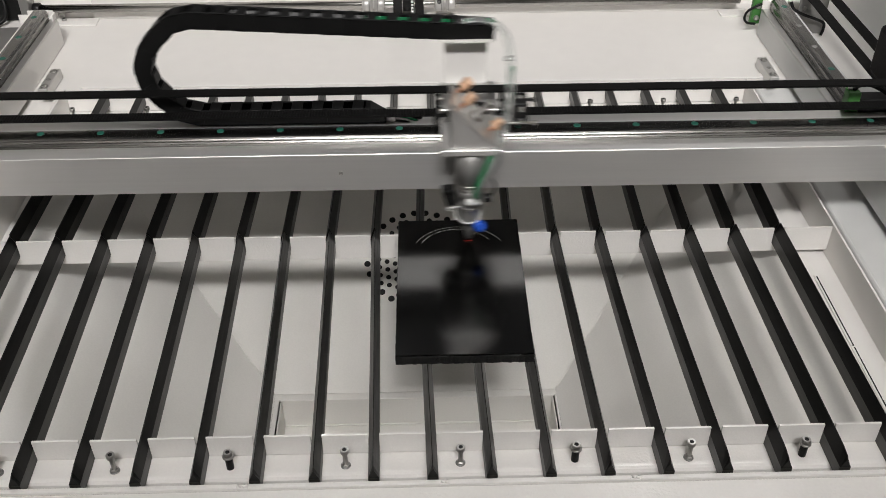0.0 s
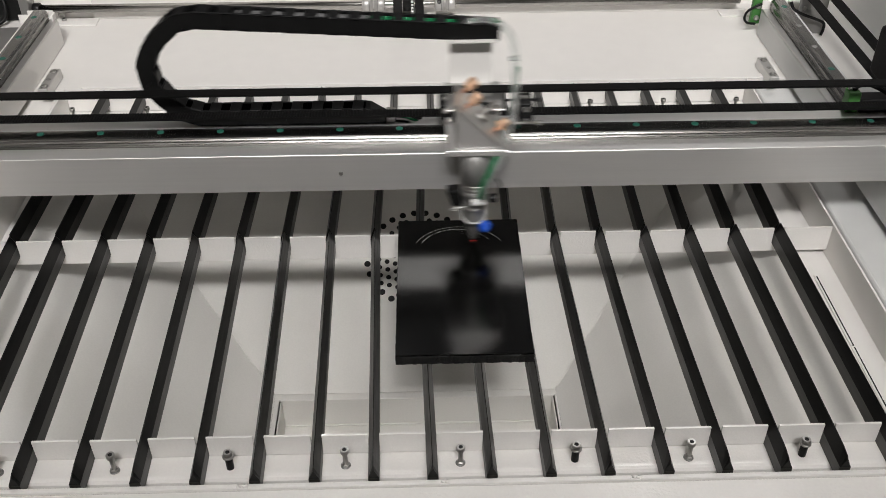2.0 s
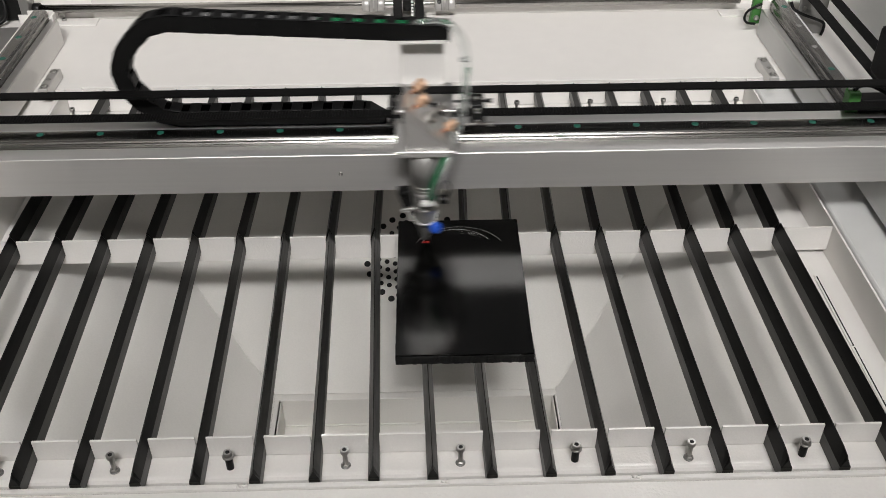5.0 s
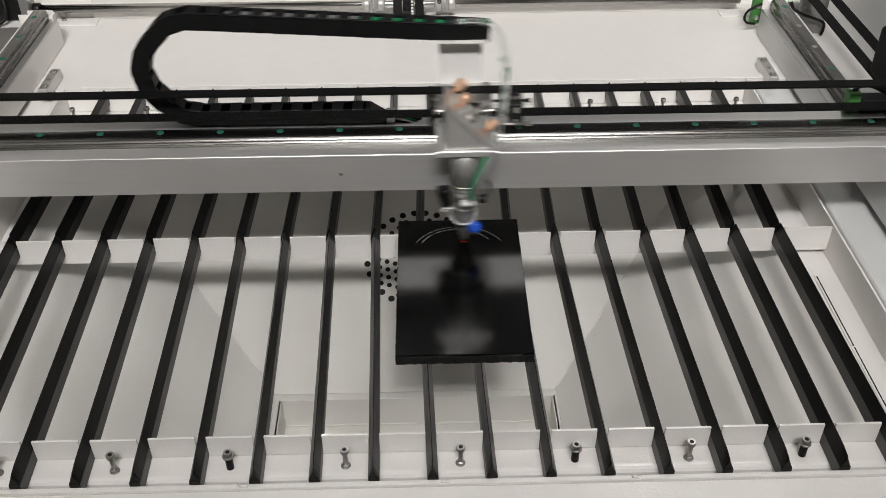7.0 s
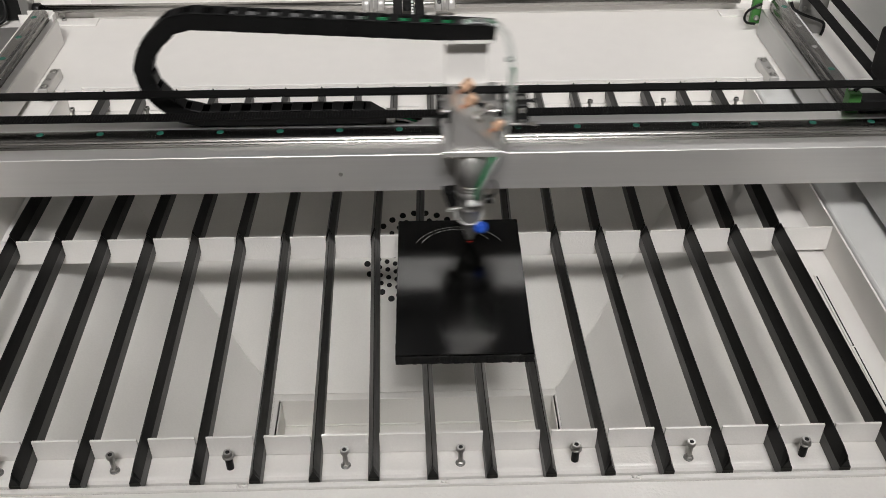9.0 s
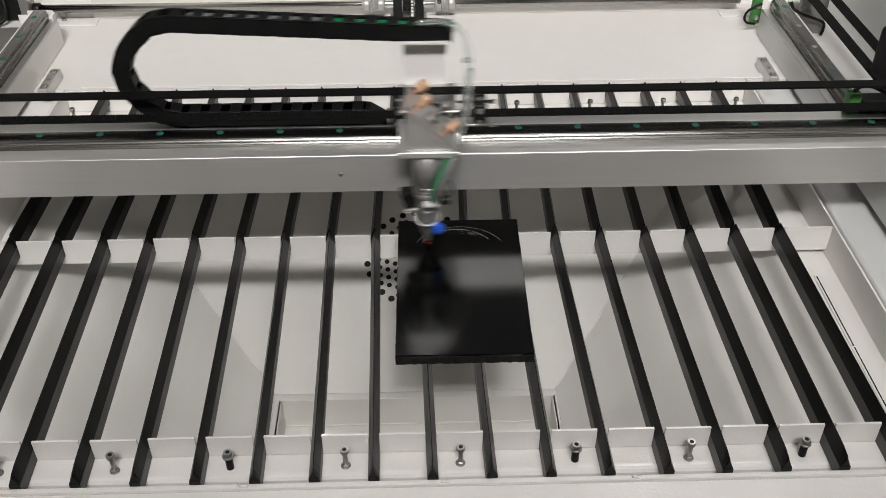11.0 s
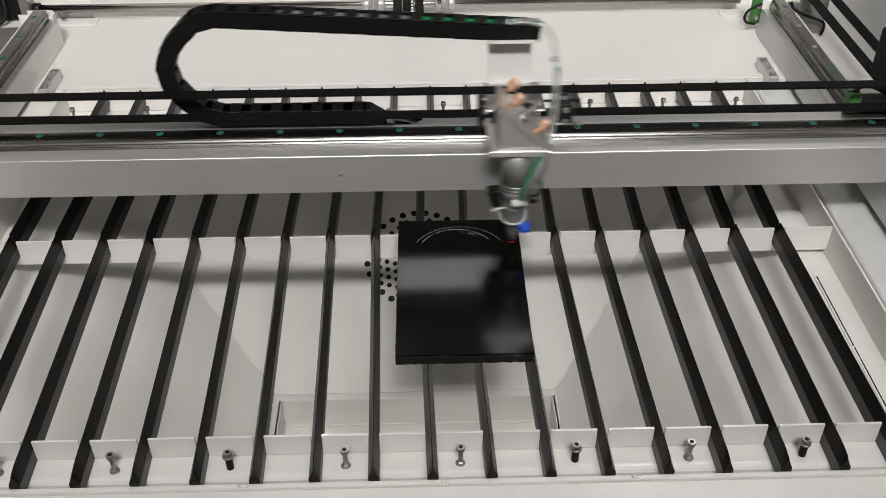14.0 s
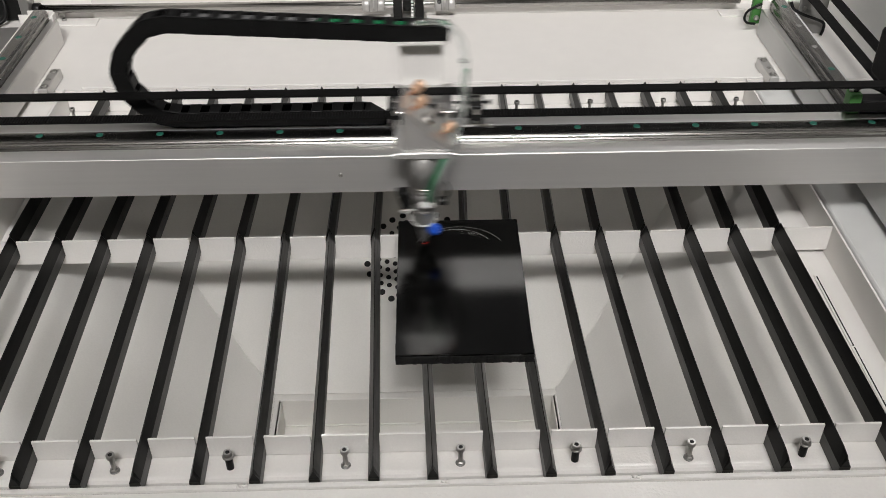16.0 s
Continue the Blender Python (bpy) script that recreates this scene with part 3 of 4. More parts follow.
    part("air_fitting", joined(lathe([(0.0046, 0.0), (0.0060, 0.0012), (0.0060, 0.0062), (0.0046, 0.0075)], (x0 + 0.0085, y0 - 0.0100, 0.0385), fit_dir, 20),
                               lathe([(0.0034, 0.0), (0.0034, 0.002), (0.0020, 0.002), (0.0018, 0.001)], (x0 + 0.0114, y0 - 0.0162, 0.0414), fit_dir, 14)), BLUE, hd, "blue push-in air fitting")
    part("fitting_stem", lathe([(0.0035, 0.0), (0.0035, 0.009)], (x0 + 0.0055, y0 - 0.0045, 0.0355), fit_dir, 14), CHROME, hd)
    # mirror mount: base lip, front plate cut on the slant, slanted mirror plate
    part("base_lip", box(x0 - 0.0265, x0 + 0.0290, 0.2350, 0.2990, 0.1228, 0.1290, 0.0006), ALU_BEAM, hd)
    part("back_plate", extrude([(x0 - 0.0215, 0.1292), (x0 + 0.0200, 0.1292), (x0 + 0.0200, 0.1440), (x0 - 0.0130, 0.1500), (x0 - 0.0150, 0.1490)], 1, 0.2880, 0.2985), BLACK, hd, "black back plate")
    part("front_plate", extrude([(x0 - 0.0172, 0.1292), (x0 + 0.0270, 0.1292), (x0 + 0.0235, 0.1310), (x0 - 0.0165, 0.1675), (x0 - 0.0172, 0.1675)], 1, 0.2385, 0.2420), MOUNT, hd)
    e = Vector((0.0400, 0.0, -0.0392)).normalized()
    nrm = Vector((0.0392, 0.0, 0.0400)).normalized()
    a = Vector((x0 - 0.0175, 0.0, 0.1685))
    L = 0.0575
    slab = [(a + e * u + nrm * w) for u, w in ((0, 0), (L, 0), (L, 0.0042), (0, 0.0042))]
    part("mirror_plate", extrude([(v.x, v.z) for v in slab], 1, 0.2370, 0.2425, 0.0005), ALU, hd, "bright slanted plate edge")
    part("mirror_holder", extrude([(v.x, v.z) for v in slab], 1, 0.2428, 0.2850, 0.0008), ALU, hd)
    part("mirror_side", extrude([(x0 - 0.0185, 0.1300), (x0 - 0.0125, 0.1300), (x0 - 0.0125, 0.1700), (x0 - 0.0185, 0.1740)], 1, 0.2428, 0.2850, 0.0006), ALU, hd)

    def knob(u, y, length, r, mat, name, label):
        c = a + e * u + nrm * 0.0040
        c = Vector((c.x, y, c.z))
        thread = [(0.0019 + 0.0004 * (i % 2), length * 0.45 * i / 14) for i in range(15)]
        screw = part(name, lathe([(r, length * 0.58), (r * 1.08, length * 0.62), (r * 1.08, length * 0.92), (r * 0.94, length), (r * 0.3, length * 1.01)], c, nrm, 20, True), mat, hd, label)
        part("stud", lathe(thread, c, nrm, 12), COPPER, screw, "threaded copper stud")
        part("lock_nut", lathe([(0.0046, length * 0.36), (0.0056, length * 0.40), (0.0056, length * 0.52), (0.0046, length * 0.57)], c, nrm, 6, True), mat, screw)
    knob(0.0060, 0.2790, 0.0165, 0.0050, BRASS, "adjusting_screw", "knurled brass adjusting screw")
    knob(0.0090, 0.2540, 0.0165, 0.0050, BRASS, "adjusting_screw", "knurled brass adjusting screw")
    knob(0.0470, 0.2560, 0.0150, 0.0038, BRASS, "adjusting_screw", "knurled brass adjusting screw")
    c = a + e * 0.0270 + nrm * 0.0040
    for yy in (0.2560,):
        part("spring_screw", joined(lathe([(0.0062, 0.0), (0.0066, 0.003), (0.0050, 0.005)], (c.x, yy, c.z), nrm, 16),
                                    *[lathe([(0.0030, 0.006 + 0.0022 * i), (0.0036, 0.0068 + 0.0022 * i), (0.0030, 0.0076 + 0.0022 * i)], (c.x, yy, c.z), nrm, 14) for i in range(5)],
                                    lathe([(0.0042, 0.0175), (0.0042, 0.0215), (0.0022, 0.0215), (0.0022, 0.0195)], (c.x, yy, c.z), nrm, 14)), CHROME, hd, "spring-loaded steel screw")
    # carriage on the rail, belt clamps
    part("carriage", box(x0 - 0.0240, x0 + 0.0285, 0.2965, 0.3225, 0.1115, 0.1225, 0.001), ALU_BEAM, hd)
    part("carriage_plate", box(x0 - 0.0255, x0 + 0.0310, 0.2995, 0.3585, 0.1345, 0.1365, 0.0006), ALU, hd)
    part("carriage_post", box(x0 - 0.0120, x0 + 0.0200, 0.3000, 0.3175, 0.1225, 0.1344, 0.0006), ALU_BEAM, hd)
    for side, bx in ((1, 0.0465), (-1, -0.0330)):
        blk = part("belt_clamp", box(x0 + bx, x0 + bx + 0.0145, 0.3100, 0.3345, 0.1120, 0.1360, 0.0008), BLACK, hd, "black belt clamp block")
        for sz, sy in ((0.1175, 0.3098), (0.1305, 0.3098)):
            part("screw", lathe([(0.0028, 0.0), (0.0028, 0.0022), (0.0014, 0.0022), (0.0014, 0.0010)], (x0 + bx + 0.0072, sy, sz), (0, -1, 0), 12), CHROME, blk)
        part("screw", lathe([(0.0028, 0.1360), (0.0028, 0.1382), (0.0014, 0.1382), (0.0014, 0.1370)], (x0 + bx + 0.0072, 0.322, 0), seg=12), CHROME, blk)
    for zz, yy, mat in ((0.1165, 0.3070, CHROME), (0.1330, 0.3240, BLACK)):
        part("tension_rod", joined(lathe([(0.0014, 0.0), (0.0014, 0.040)], (x0 + 0.0250, yy, zz), (1, 0, 0), 10),
                                   lathe([(0.0024, 0.0395), (0.0026, 0.0400), (0.0026, 0.0440), (0.0015, 0.0440), (0.0015, 0.0425)], (x0 + 0.0250, yy, zz), (1, 0, 0), 12)), mat, hd)
    # chain bracket: upright sheet with a shelf
    part("bracket", extrude([(0.3550, 0.1366), (0.3565, 0.1366), (0.3565, 0.1905), (0.3370, 0.1905), (0.3370, 0.1890), (0.3550, 0.1890)], 0, x0 - 0.0215, x0 + 0.0215), WHITE, hd, "white sheet steel chain bracket")
    part("chain_shoe", box(x0 + 0.0217, x0 + 0.0252, 0.3370, 0.3560, 0.1888, 0.1905, 0.0003), WHITE, hd)
    # hoses from the chain to the nozzle
    run = [(x0 - 0.006, 0.3440, 0.2085), (x0 + 0.010, 0.3440, 0.2100), (x0 + 0.0230, 0.3420, 0.2095), (x0 + 0.0340, 0.3400, 0.2030), (x0 + 0.0420, 0.3390, 0.1900),
           (x0 + 0.0450, 0.3300, 0.1720), (x0 + 0.0425, 0.3000, 0.1590), (x0 + 0.0365, 0.2700, 0.1420), (x0 + 0.0285, 0.2430, 0.1300), (x0 + 0.0235, 0.2300, 0.1180), (x0 + 0.0155, 0.2310, 0.1020), (x0 + 0.0075, 0.2330, 0.0840), (x0 + 0.0060, 0.2335, 0.0700)]
    part("clear_hose", hose(run, 0.0027, 12), CLEAR, hd, "clear plastic air hose")
    part("clear_hose", hose([(p[0] - 0.0036, p[1] + 0.0025, p[2] - 0.0022) for p in run[:-1]], 0.0020, 12), CLEAR, hd, "clear plastic air hose")
    part("green_tube", hose([(x0 + 0.0455, 0.3290, 0.1660), (x0 + 0.0430, 0.3220, 0.1530), (x0 + 0.0395, 0.3130, 0.1390), (x0 + 0.0370, 0.3050, 0.1260)], 0.0019, 8), GREEN_TUBE, hd, "green air tube")
    part("green_tube", hose([(x0 + 0.0200, 0.2360, 0.1226), (x0 + 0.0150, 0.2330, 0.1130), (x0 + 0.0105, 0.2325, 0.1020), (x0 + 0.0065, 0.2335, 0.0900), (x0 + 0.0050, 0.2345, 0.0760)], 0.0024, 10), GREEN_TUBE, hd, "green air tube")
    part("hose_tie", lathe([(0.0050, 0.0), (0.0053, 0.001), (0.0053, 0.0035), (0.0050, 0.0042)], (x0 + 0.0420, 0.3340, 0.1760), (0.05, -0.35, -1), 14), CLEAR, hd, "clear hose tie")
    spot = part("laser_spot", lathe([(0.0011, 0.0124), (0.0008, 0.0128)], (x0, y0, 0), seg=12), SPOT, hd, "red glowing laser spot")
    return hd, spot


LASER_HEAD, LASER_SPOT = laser_head()
# ---- round perforated grille in the back slope of the hopper ----
def grille_holes():
    """An outer ring of large holes round a slanting grid of small ones."""
    fall = HTOP[2] - HLOW[2]
    rise = fall.z / fall.y
    up = Vector((0, 1, rise)).normalized()
    out = Vector((0, -rise, 1)).normalized()
    centre = Vector((0.0385, 0.4015, HLOW[2].z + rise * (0.4015 - HLOW[2].y)))
    base = ORIGIN[cabinet_thing.name]

    def hole(r):
        # Near-black plug in an unpierced sheet; the hole's shade is its colour.
        bm = lathe([(r, -0.004), (r, 0.0003)], (0, 0, 0), out, 16)
        me = bpy.data.meshes.new("grille_hole")
        bm.to_mesh(me)
        bm.free()
        me.materials.append(HOLE)
        return me

    large, small = hole(0.0040), hole(0.0031)
    spots = [(large, 0.0650 * math.cos(2 * math.pi * (i + 0.45) / 28), 0.0650 * math.sin(2 * math.pi * (i + 0.45) / 28)) for i in range(28)]
    for i in range(-9, 10):
        for j in range(-8, 9):
            u, v = -0.0406 + 0.0100 * i + 0.0010 * j, -0.0039 - 0.0030 * i - 0.0108 * j
            if math.hypot(u, v) < 0.0585:
                spots.append((small, u, v))
    for me, u, v in spots:
        ob = new("grille_hole", me)
        ob.parent = cabinet_thing
        ob.location = centre + Vector((u, 0, 0)) + up * v - base


# ---- cap screws ----
def cap_screw(x, y, z, h, dark, r=0.0036, label=""):
    s = thing("cap_screw", (x, y, z), label or ("black threaded cap screw with a steel head on the support bar" if dark else "steel socket cap screw with a nut on the support bar"), "screw", "levelling screws on the support bars")
    part("head", lathe([(r * 0.92, z + h - 0.0042), (r, z + h - 0.0038), (r, z + h - 0.0005), (r * 0.9, z + h), (r * 0.56, z + h), (r * 0.54, z + h - 0.0006)], (x, y, 0), seg=18, flat=True), CHROME, s)
    part("hex_socket", lathe([(r * 0.53, z + h - 0.0006), (r * 0.53, z + h - 0.0002)], (x, y, 0), seg=6, flat=True), HOLE, s, "dark hex socket")
    if dark:
        rings = []
        n = 7
        for i in range(n):
            zz = z + (h - 0.0045) * i / n
            rings += [(0.0026, zz), (0.0032, zz + 0.0007)]
        part("shank", lathe(rings + [(0.0028, z + h - 0.0042)], (x, y, 0), seg=14), BLACK, s, "black screw thread")
        part("washer", lathe([(0.0048, z + h - 0.0056), (0.0048, z + h - 0.0046), (0.0036, z + h - 0.0043)], (x, y, 0), seg=18), CHROME, s)
    else:
        thread = [(0.0017 + 0.0004 * (i % 2), z + (h - 0.0042) * i / 24) for i in range(25)]
        part("shank", lathe(thread, (x, y, 0), seg=12), CHROME, s)
        part("washer", lathe([(0.0042, z), (0.0042, z + 0.0005), (0.0030, z + 0.0008)], (x, y, 0), seg=18), GREY_PAINT, s)
        part("nut", lathe([(0.0032, z + 0.0009), (0.0034, z + 0.0012), (0.0034, z + 0.0026), (0.0028, z + 0.0031)], (x, y, 0), seg=6, flat=True), CHROME, s)
    return s


for i in range(-1, 7):
    cap_screw(-0.2128 + 0.0947 * i, -0.0128, -0.0220, 0.0200, i in (1, 4, 6), 0.0036)
for k in range(-6, 4):
    cap_screw(0.1671 + 0.0951 * k, 0.562, -0.0308, 0.0308, False, 0.0034, "small steel cap screw at the rear support bar")

cap_screw(-0.4903, 0.8332, -0.0020, 0.0060, False, 0.0036, "small steel cap screw on the rear deck")


# ---- side rails ----
def side_rail(sign, x, xface, label):
    """Box-section side beam with a linear rail on top, running from front to rear."""
    r = thing("side_rail", (x, 0.4, -0.002), label, "linear rail", "side rails of the machine")
    x0, x1 = sorted((xface, x + sign * 0.028))
    y1 = 0.755
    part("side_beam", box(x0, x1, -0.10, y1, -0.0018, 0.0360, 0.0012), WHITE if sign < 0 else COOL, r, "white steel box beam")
    rail = part("rail", extrude([(x - 0.0100, 0.0362), (x - 0.0100, 0.0420), (x - 0.0078, 0.0440), (x - 0.0078, 0.0475), (x - 0.0100, 0.0495), (x - 0.0100, 0.0510), (x - 0.0070, 0.0535), (x + 0.0070, 0.0535),
                                 (x + 0.0100, 0.0510), (x + 0.0100, 0.0495), (x + 0.0078, 0.0475), (x + 0.0078, 0.0440), (x + 0.0100, 0.0420), (x + 0.0100, 0.0362)], 1, -0.08, y1 - 0.006), STEEL_Y, r)
    part("rail_shelf", box(*sorted((x - sign * 0.0105, xface)), -0.09, y1 - 0.004, 0.0362, 0.0385, 0.0004), ALU, r)
    for i in range(12):
        part("plug", lathe([(0.0042, 0.0532), (0.0042, 0.0536), (0.0034, 0.0539)], (x, 0.724 - 0.0633 * i, 0), seg=14), CAP if sign < 0 or i % 3 == 0 else GREY_PAINT, rail)
    plates = [box(x - 0.020, x + 0.016, y1 - 0.001, y1 + 0.001, 0.0362, 0.0500, 0.0006)]
    if sign < 0:
        plates += [box(x - 0.034, x - 0.020, y1 - 0.001, y1 + 0.001, 0.030, 0.0440, 0.0006), box(x + 0.016, x + 0.018, y1 - 0.012, y1 + 0.001, 0.0362, 0.0470, 0.0006)]
    part("end_bracket", joined(*plates), WHITE, r)
    return r


side_rail(-1, -0.4885, -0.4680, "steel linear rail on a white box beam along the cabinet")
side_rail(1, 0.5535, 0.5335, "steel linear rail on a white box beam beside the drive belts")


def stop_block(x, y, sign):
    b = thing("stop_block", (x, y, -0.002), "small machined aluminium block with two socket screws", "block", "stop blocks beside the side rails")
    part("body", box(x - 0.0066, x + 0.0066, y - 0.030, y + 0.030, -0.0018, 0.0125, 0.0009), ALU, b)
    for dy in (-0.021, 0.021):
        part("socket_screw", lathe([(0.0050, 0.0126), (0.0050, 0.0132), (0.0040, 0.0134), (0.0038, 0.0128), (0.0022, 0.0128), (0.0020, 0.0118)], (x, y + dy, 0), seg=18), CHROME, b)
    part("pin", lathe([(0.0028, 0.0126), (0.0028, 0.0131), (0.0014, 0.0131), (0.0012, 0.0124)], (x, y - 0.002, 0), seg=14), CHROME, b)
    return b


stop_block(-0.4465, 0.620, -1)
stop_block(0.5090, 0.622, 1)


# ---- drive shaft at the rear ----
def drive_shaft():
    s = thing("drive_shaft", (0.02, 0.828, -0.002), "polished steel drive shaft with clamp couplings and a belt pulley", "shaft")
    y, z = 0.828, 0.0212
    part("shaft", lathe([(0.0062, 0.0), (0.0062, 1.06)], (-0.535, y, z), (1, 0, 0), 20), STEEL, s)
    for x0, x1 in ((-0.0420, -0.0080), (0.0668, 0.0965)):
        xm = (x0 + x1) / 2
        c = part("coupling", lathe([(0.0100, x0), (0.0108, x0 + 0.0008), (0.0108, xm - 0.0012), (0.0092, xm - 0.0010), (0.0092, xm + 0.0010), (0.0108, xm + 0.0012), (0.0108, x1 - 0.0008), (0.0100, x1)], (0, y, z), (1, 0, 0), 28), MOUNT, s, "slotted aluminium clamp coupling")
        for f in (0.30, 0.66):
            part("clamp_slot", lathe([(0.01085, x0 + (x1 - x0) * f), (0.01085, x0 + (x1 - x0) * f + 0.0012)], (0, y, z), (1, 0, 0), 28), GREY_PAINT, c)
        if x0 > 0:
            part("coupling_screw", lathe([(0.0034, 0.0), (0.0034, 0.0012), (0.0018, 0.0012), (0.0018, 0.0004)], (x0 + 0.0060, y - 0.0085, z + 0.0060), (0, -1, 0.6), 14), BLACK, c)
    for x0, x1 in ((0.0046, 0.0176), (0.0372, 0.0496)):
        part("bearing_block", box(x0, x1, y - 0.014, y + 0.012, -0.0018, 0.070, 0.001), BLACK, s, "black bearing block")
    part("pulley", lathe([(0.0160, 0.0190), (0.0160, 0.0305), (0.0130, 0.0308), (0.0130, 0.0355)], (0, y, z + 0.006), (1, 0, 0), 28), BLACK, s)
    teeth = [box(0.0308, 0.0345, y - 0.0150, y - 0.0120, 0.004 + 0.005 * i, 0.0065 + 0.005 * i) for i in range(9)]
    part("pulley_teeth", joined(*teeth), WHITE_PLASTIC, s)
    part("base_plate", box(0.000, 0.054, y - 0.022, y + 0.012, -0.0018, 0.0012, 0.0006), ALU, s)
    part("end_bearing", box(-0.5425, -0.5300, y - 0.016, y + 0.012, -0.0018, 0.075, 0.001), GREY_PAINT, s)
    part("shaft_collar", lathe([(0.0085, 0.0), (0.0092, 0.001), (0.0092, 0.009), (0.0085, 0.010)], (-0.5285, y, z), (1, 0, 0), 20), BLACK, s)
    return s


drive_shaft()


# ---- side drive belts, switch and cables by the second rail ----
def side_belt(x):
    b = thing("side_belt", (x, 0.5, 0.060), "black toothed drive belt running along the side rail", "belt", "side drive belts")
    part("belt", box(x - 0.0075, x + 0.0075, -0.05, 0.90, 0.0590, 0.0612, 0.0004), BELT, b)
    return b


side_belt(0.5955)
side_belt(0.6265)


def switch():
    s = thing("limit_switch", (0.534, 0.7655, -0.0018), "green limit switch board with a looped black cable", "switch")
    part("board", box(0.5225, 0.5420, 0.7590, 0.7680, 0.0125, 0.0700, 0.0008), BOARD, s)
    part("bracket", box(0.5425, 0.5600, 0.7640, 0.7680, 0.0362, 0.0600, 0.0006), WHITE, s)
    for z in (0.034, 0.052):
        part("screw", lathe([(0.0040, 0.0), (0.0040, 0.0020), (0.0020, 0.0020), (0.0018, 0.0008)], (0.5300, 0.7588, z - 0.012), (-0.2, -1, 0), 14), CHROME, s)
    part("cable", hose([(0.5520, 0.7565, 0.0560), (0.5462, 0.7560, 0.0485), (0.5272, 0.7560, 0.0415), (0.5149, 0.7560, 0.0331), (0.5120, 0.7560, 0.0228), (0.5174, 0.7560, 0.0157), (0.5293, 0.7565, 0.0138)], 0.0018, 8), BLACK, s, "black cable loop")
    part("cable", hose([(0.5720, 0.7480, 0.050), (0.5760, 0.7450, 0.0410), (0.5904, 0.7440, 0.0329), (0.6129, 0.7440, 0.0245), (0.6240, 0.7440, 0.0185), (0.6256, 0.7440, 0.0090), (0.6240, 0.7440, 0.0005)], 0.0022, 8), BLACK, s, "black cable")
    return s


switch()


def idler_bracket():
    """Folded grey sheet that carries the belt idlers."""
    b = thing("idler_bracket", (0.610, 0.756, -0.002), "folded grey sheet bracket below the side belts", "bracket")
    part("upright", box(0.5870, 0.6290, 0.7535, 0.7560, -0.0018, 0.0520, 0.0008), GREY_PAINT, b)
    part("top_fold", box(0.5870, 0.6290, 0.7562, 0.8000, 0.0498, 0.0520, 0.0008), GREY_PAINT, b)
    for x in (0.5955, 0.6200):
        part("screw", lathe([(0.0030, 0.0), (0.0030, 0.0018), (0.0015, 0.0018), (0.0015, 0.0006)], (x, 0.7534, 0.038), (0, -1, 0), 12), CHROME, b)
    return b


idler_bracket()


# ---- left rear: motor bracket in the shade ----
def rear_motor():
    m = thing("rear_motor", (-0.58, 0.86, -0.0018), "black motor with cables at the rear corner", "motor")
    part("body", box(-0.602, -0.552, 0.836, 0.885, -0.0018, 0.085, 0.006, 2), BLACK, m)
    part("cable", hose([(-0.580, 0.838, 0.05), (-0.570, 0.828, 0.03), (-0.572, 0.820, 0.01), (-0.586, 0.812, 0.0032)], 0.003, 8), BLACK, m)
    return m


rear_motor()


def grey_floor_sheet():
    """Grey sheets added over the deck, to darken the floor beside the first rail."""
    c = thing("grey_floor_sheet", (-0.56, 0.60, -0.0018), "flat grey sheet added over the darker floor beside the side rail", "cover plate")
    part("front_sheet", box(-0.603, -0.5185, 0.420, 0.7020, -0.0018, 0.0010, 0.0005), GREY_PAINT, c)
    part("rear_sheet", box(-0.603, -0.5185, 0.7035, 0.8080, -0.0018, 0.0018, 0.0005), GREY_PAINT, c)
    return c


grey_floor_sheet()


def corner_plate(x0, x1):
    c = thing("corner_plate", ((x0 + x1) / 2, 0.828, -0.002), "thin white sheet steel plate lying on the rear deck", "plate", "corner plates on the rear deck")
    part("sheet", box(x0, x1, 0.8160, 0.8405, -0.0018, 0.0006, 0.0003), WHITE, c)
    return c


corner_plate(-0.5020, -0.4390)
corner_plate(0.4975, 0.5400)
tagged(solid("bolt", lathe([(0.0058, 0.0), (0.0058, 0.002), (0.0046, 0.0035), (0.0020, 0.0035), (0.0018, 0.002)], (-0.4940, 0.8405, 0.0065), (0, -1, 0), 16), CHROME, "small domed steel bolt in the rear panel", "bolt"))

# lid of the cabinet, lifted open above the rear
lid = thing("cabinet_lid", (0.0, 0.995, 0.20), "dark raised lid of the laser cutter", "lid")
part("lid_panel", extrude([(0.985, 0.202), (1.000, 0.202), (1.46, 1.62), (1.445, 1.62)], 0, -0.60, 0.66), LID, lid)

grille_holes()


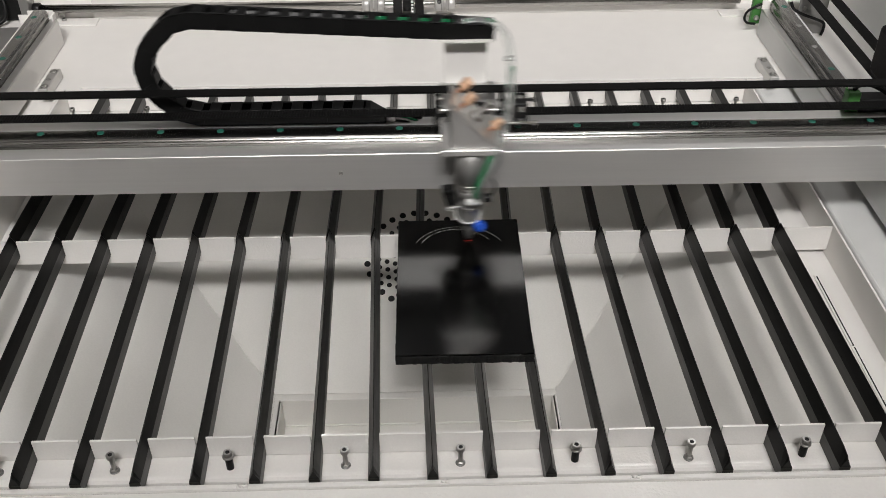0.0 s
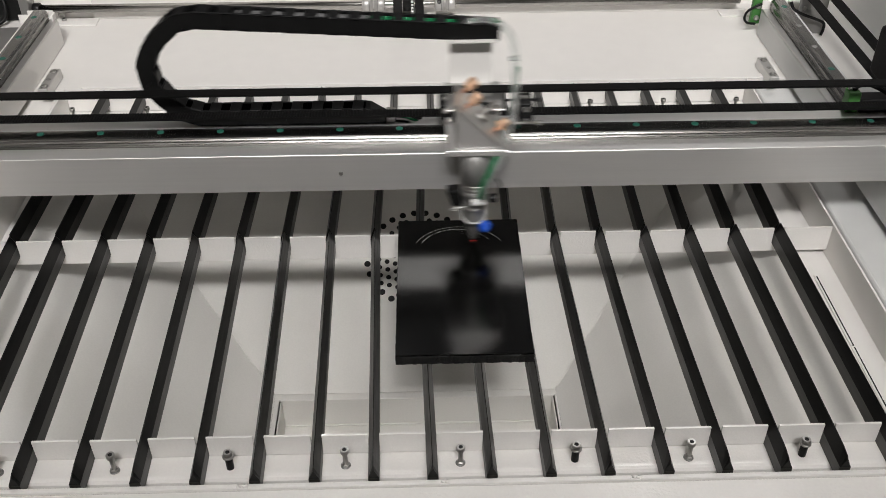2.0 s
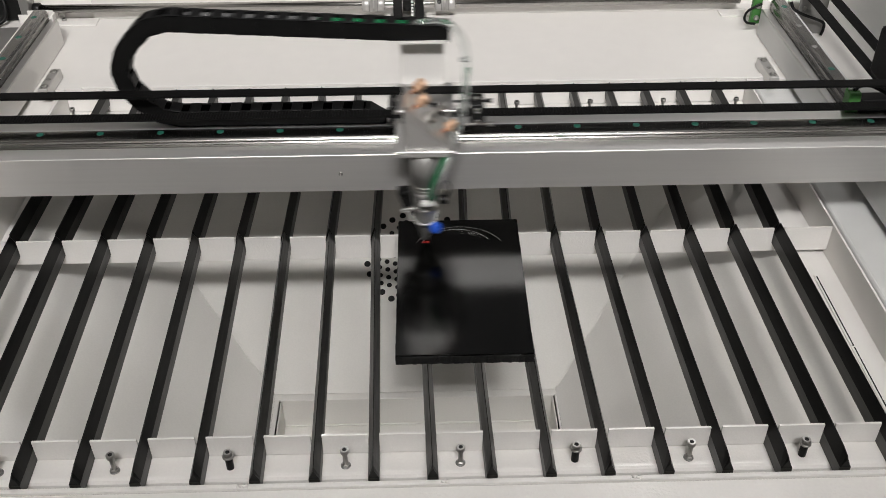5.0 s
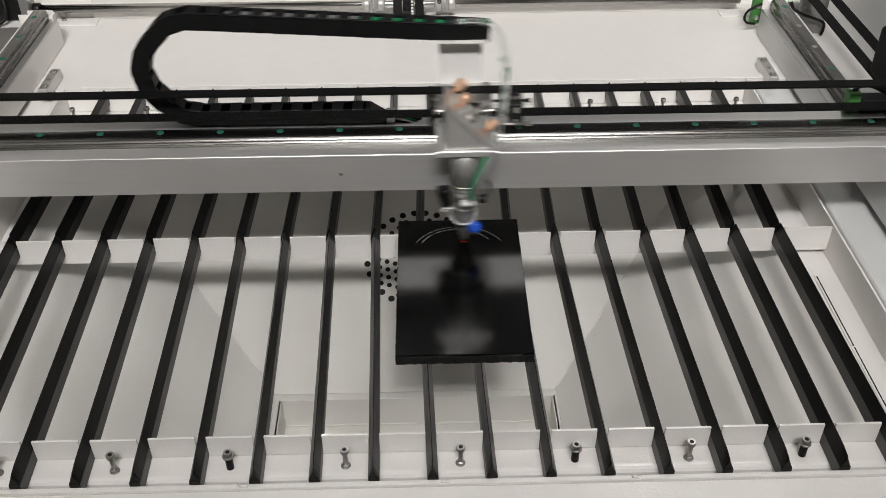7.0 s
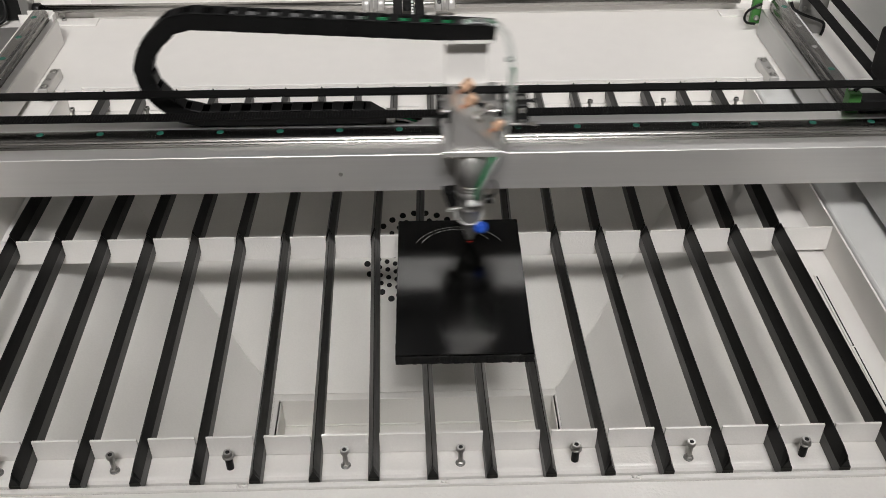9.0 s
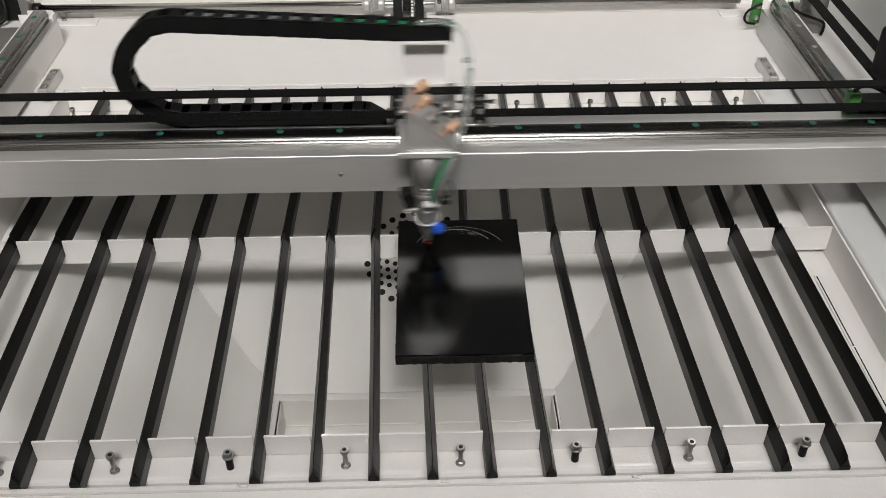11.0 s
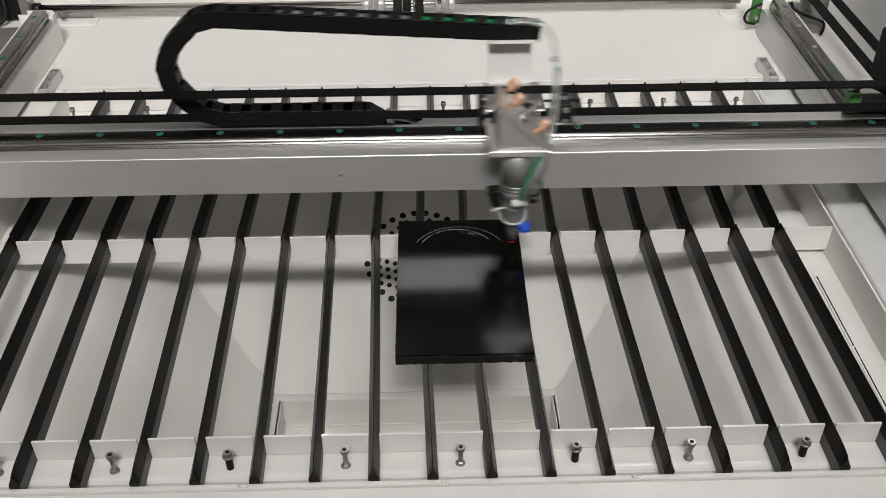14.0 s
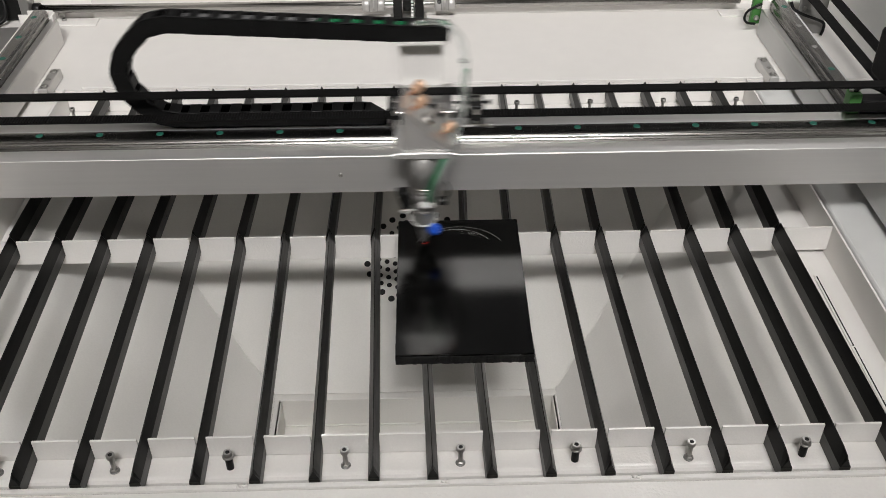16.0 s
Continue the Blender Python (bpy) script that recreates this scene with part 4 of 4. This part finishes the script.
# ---- movement ----
def sweep(t):
    """Place of the head along the gantry: even sweeps with rounded turns, whose pace drifts slightly."""
    j = max(k for k in range(len(TURNS) - 1) if TURNS[k] <= t)
    n = (j - 3 + (t - TURNS[j]) / (TURNS[j + 1] - TURNS[j])) / 2
    w = 0.25
    v = abs(2 * (n % 1.0) - 1)
    if v > 1 - w:
        y = 1 - w / 2 - (1 - v) ** 2 / (2 * w)
    elif v < w:
        y = w / 2 + v * v / (2 * w)
    else:
        y = v
    y = (y - w / 2) / (1 - w)
    lo, hi = 0.0058 - 0.000052 * t, 0.1482 + 0.000176 * t
    return lo + (hi - lo) * y


# moments at which the head turns round
TURNS = (-0.559, -0.170, 0.221, 0.605, 0.996, 1.384, 1.771, 2.159, 2.544, 2.931, 3.319, 3.705, 4.091, 4.483, 4.870, 5.257, 5.645, 6.034, 6.430, 6.818, 7.210, 7.600,
         7.991, 8.385, 8.773, 9.174, 9.566, 9.958, 10.350, 10.743, 11.137, 11.524, 11.919, 12.313, 12.700, 13.118, 13.522, 13.916, 14.315, 14.707, 15.102, 15.501, 15.882, 16.240)
CREEP = -0.0036 / 16.0
FORE = -0.0037        # where the gantry starts, against its drawing


def motions():
    ends = (0.0, 16.0)
    for ob in (GANTRY, BELT_LOOP, CABLE_CHAIN):
        base = ob.location.copy()
        walk(ob, [(t, pose(base.x, base.y + FORE + CREEP * t, base.z)) for t in ends])
    fine = [i / 30 for i in range(481)]
    walk(LASER_HEAD, [(t, pose(sweep(t), HEAD0.y - 0.0045 + FORE + CREEP * t, HEAD0.z + 0.003)) for t in fine])
    walk(LASER_SPOT, [(t, pose(min(max(sweep(t), 0.030), 0.136) - sweep(t), 0, 0.0 if 0.030 < sweep(t) < 0.136 else -0.003)) for t in fine])
    coarse = [i / 15 for i in range(241)]
    rows = [[] for _ in CHAIN_LINKS]
    for t in coarse:
        for i, (p, turn) in enumerate(chain_poses(sweep(t) + 0.0226)):
            rows[i].append((t, pose(p.x - CHAIN0.x, 0, p.y - CHAIN0.z, 0, -turn, 0)))
    for ob, r in zip(CHAIN_LINKS, rows):
        walk(ob, r)


motions()
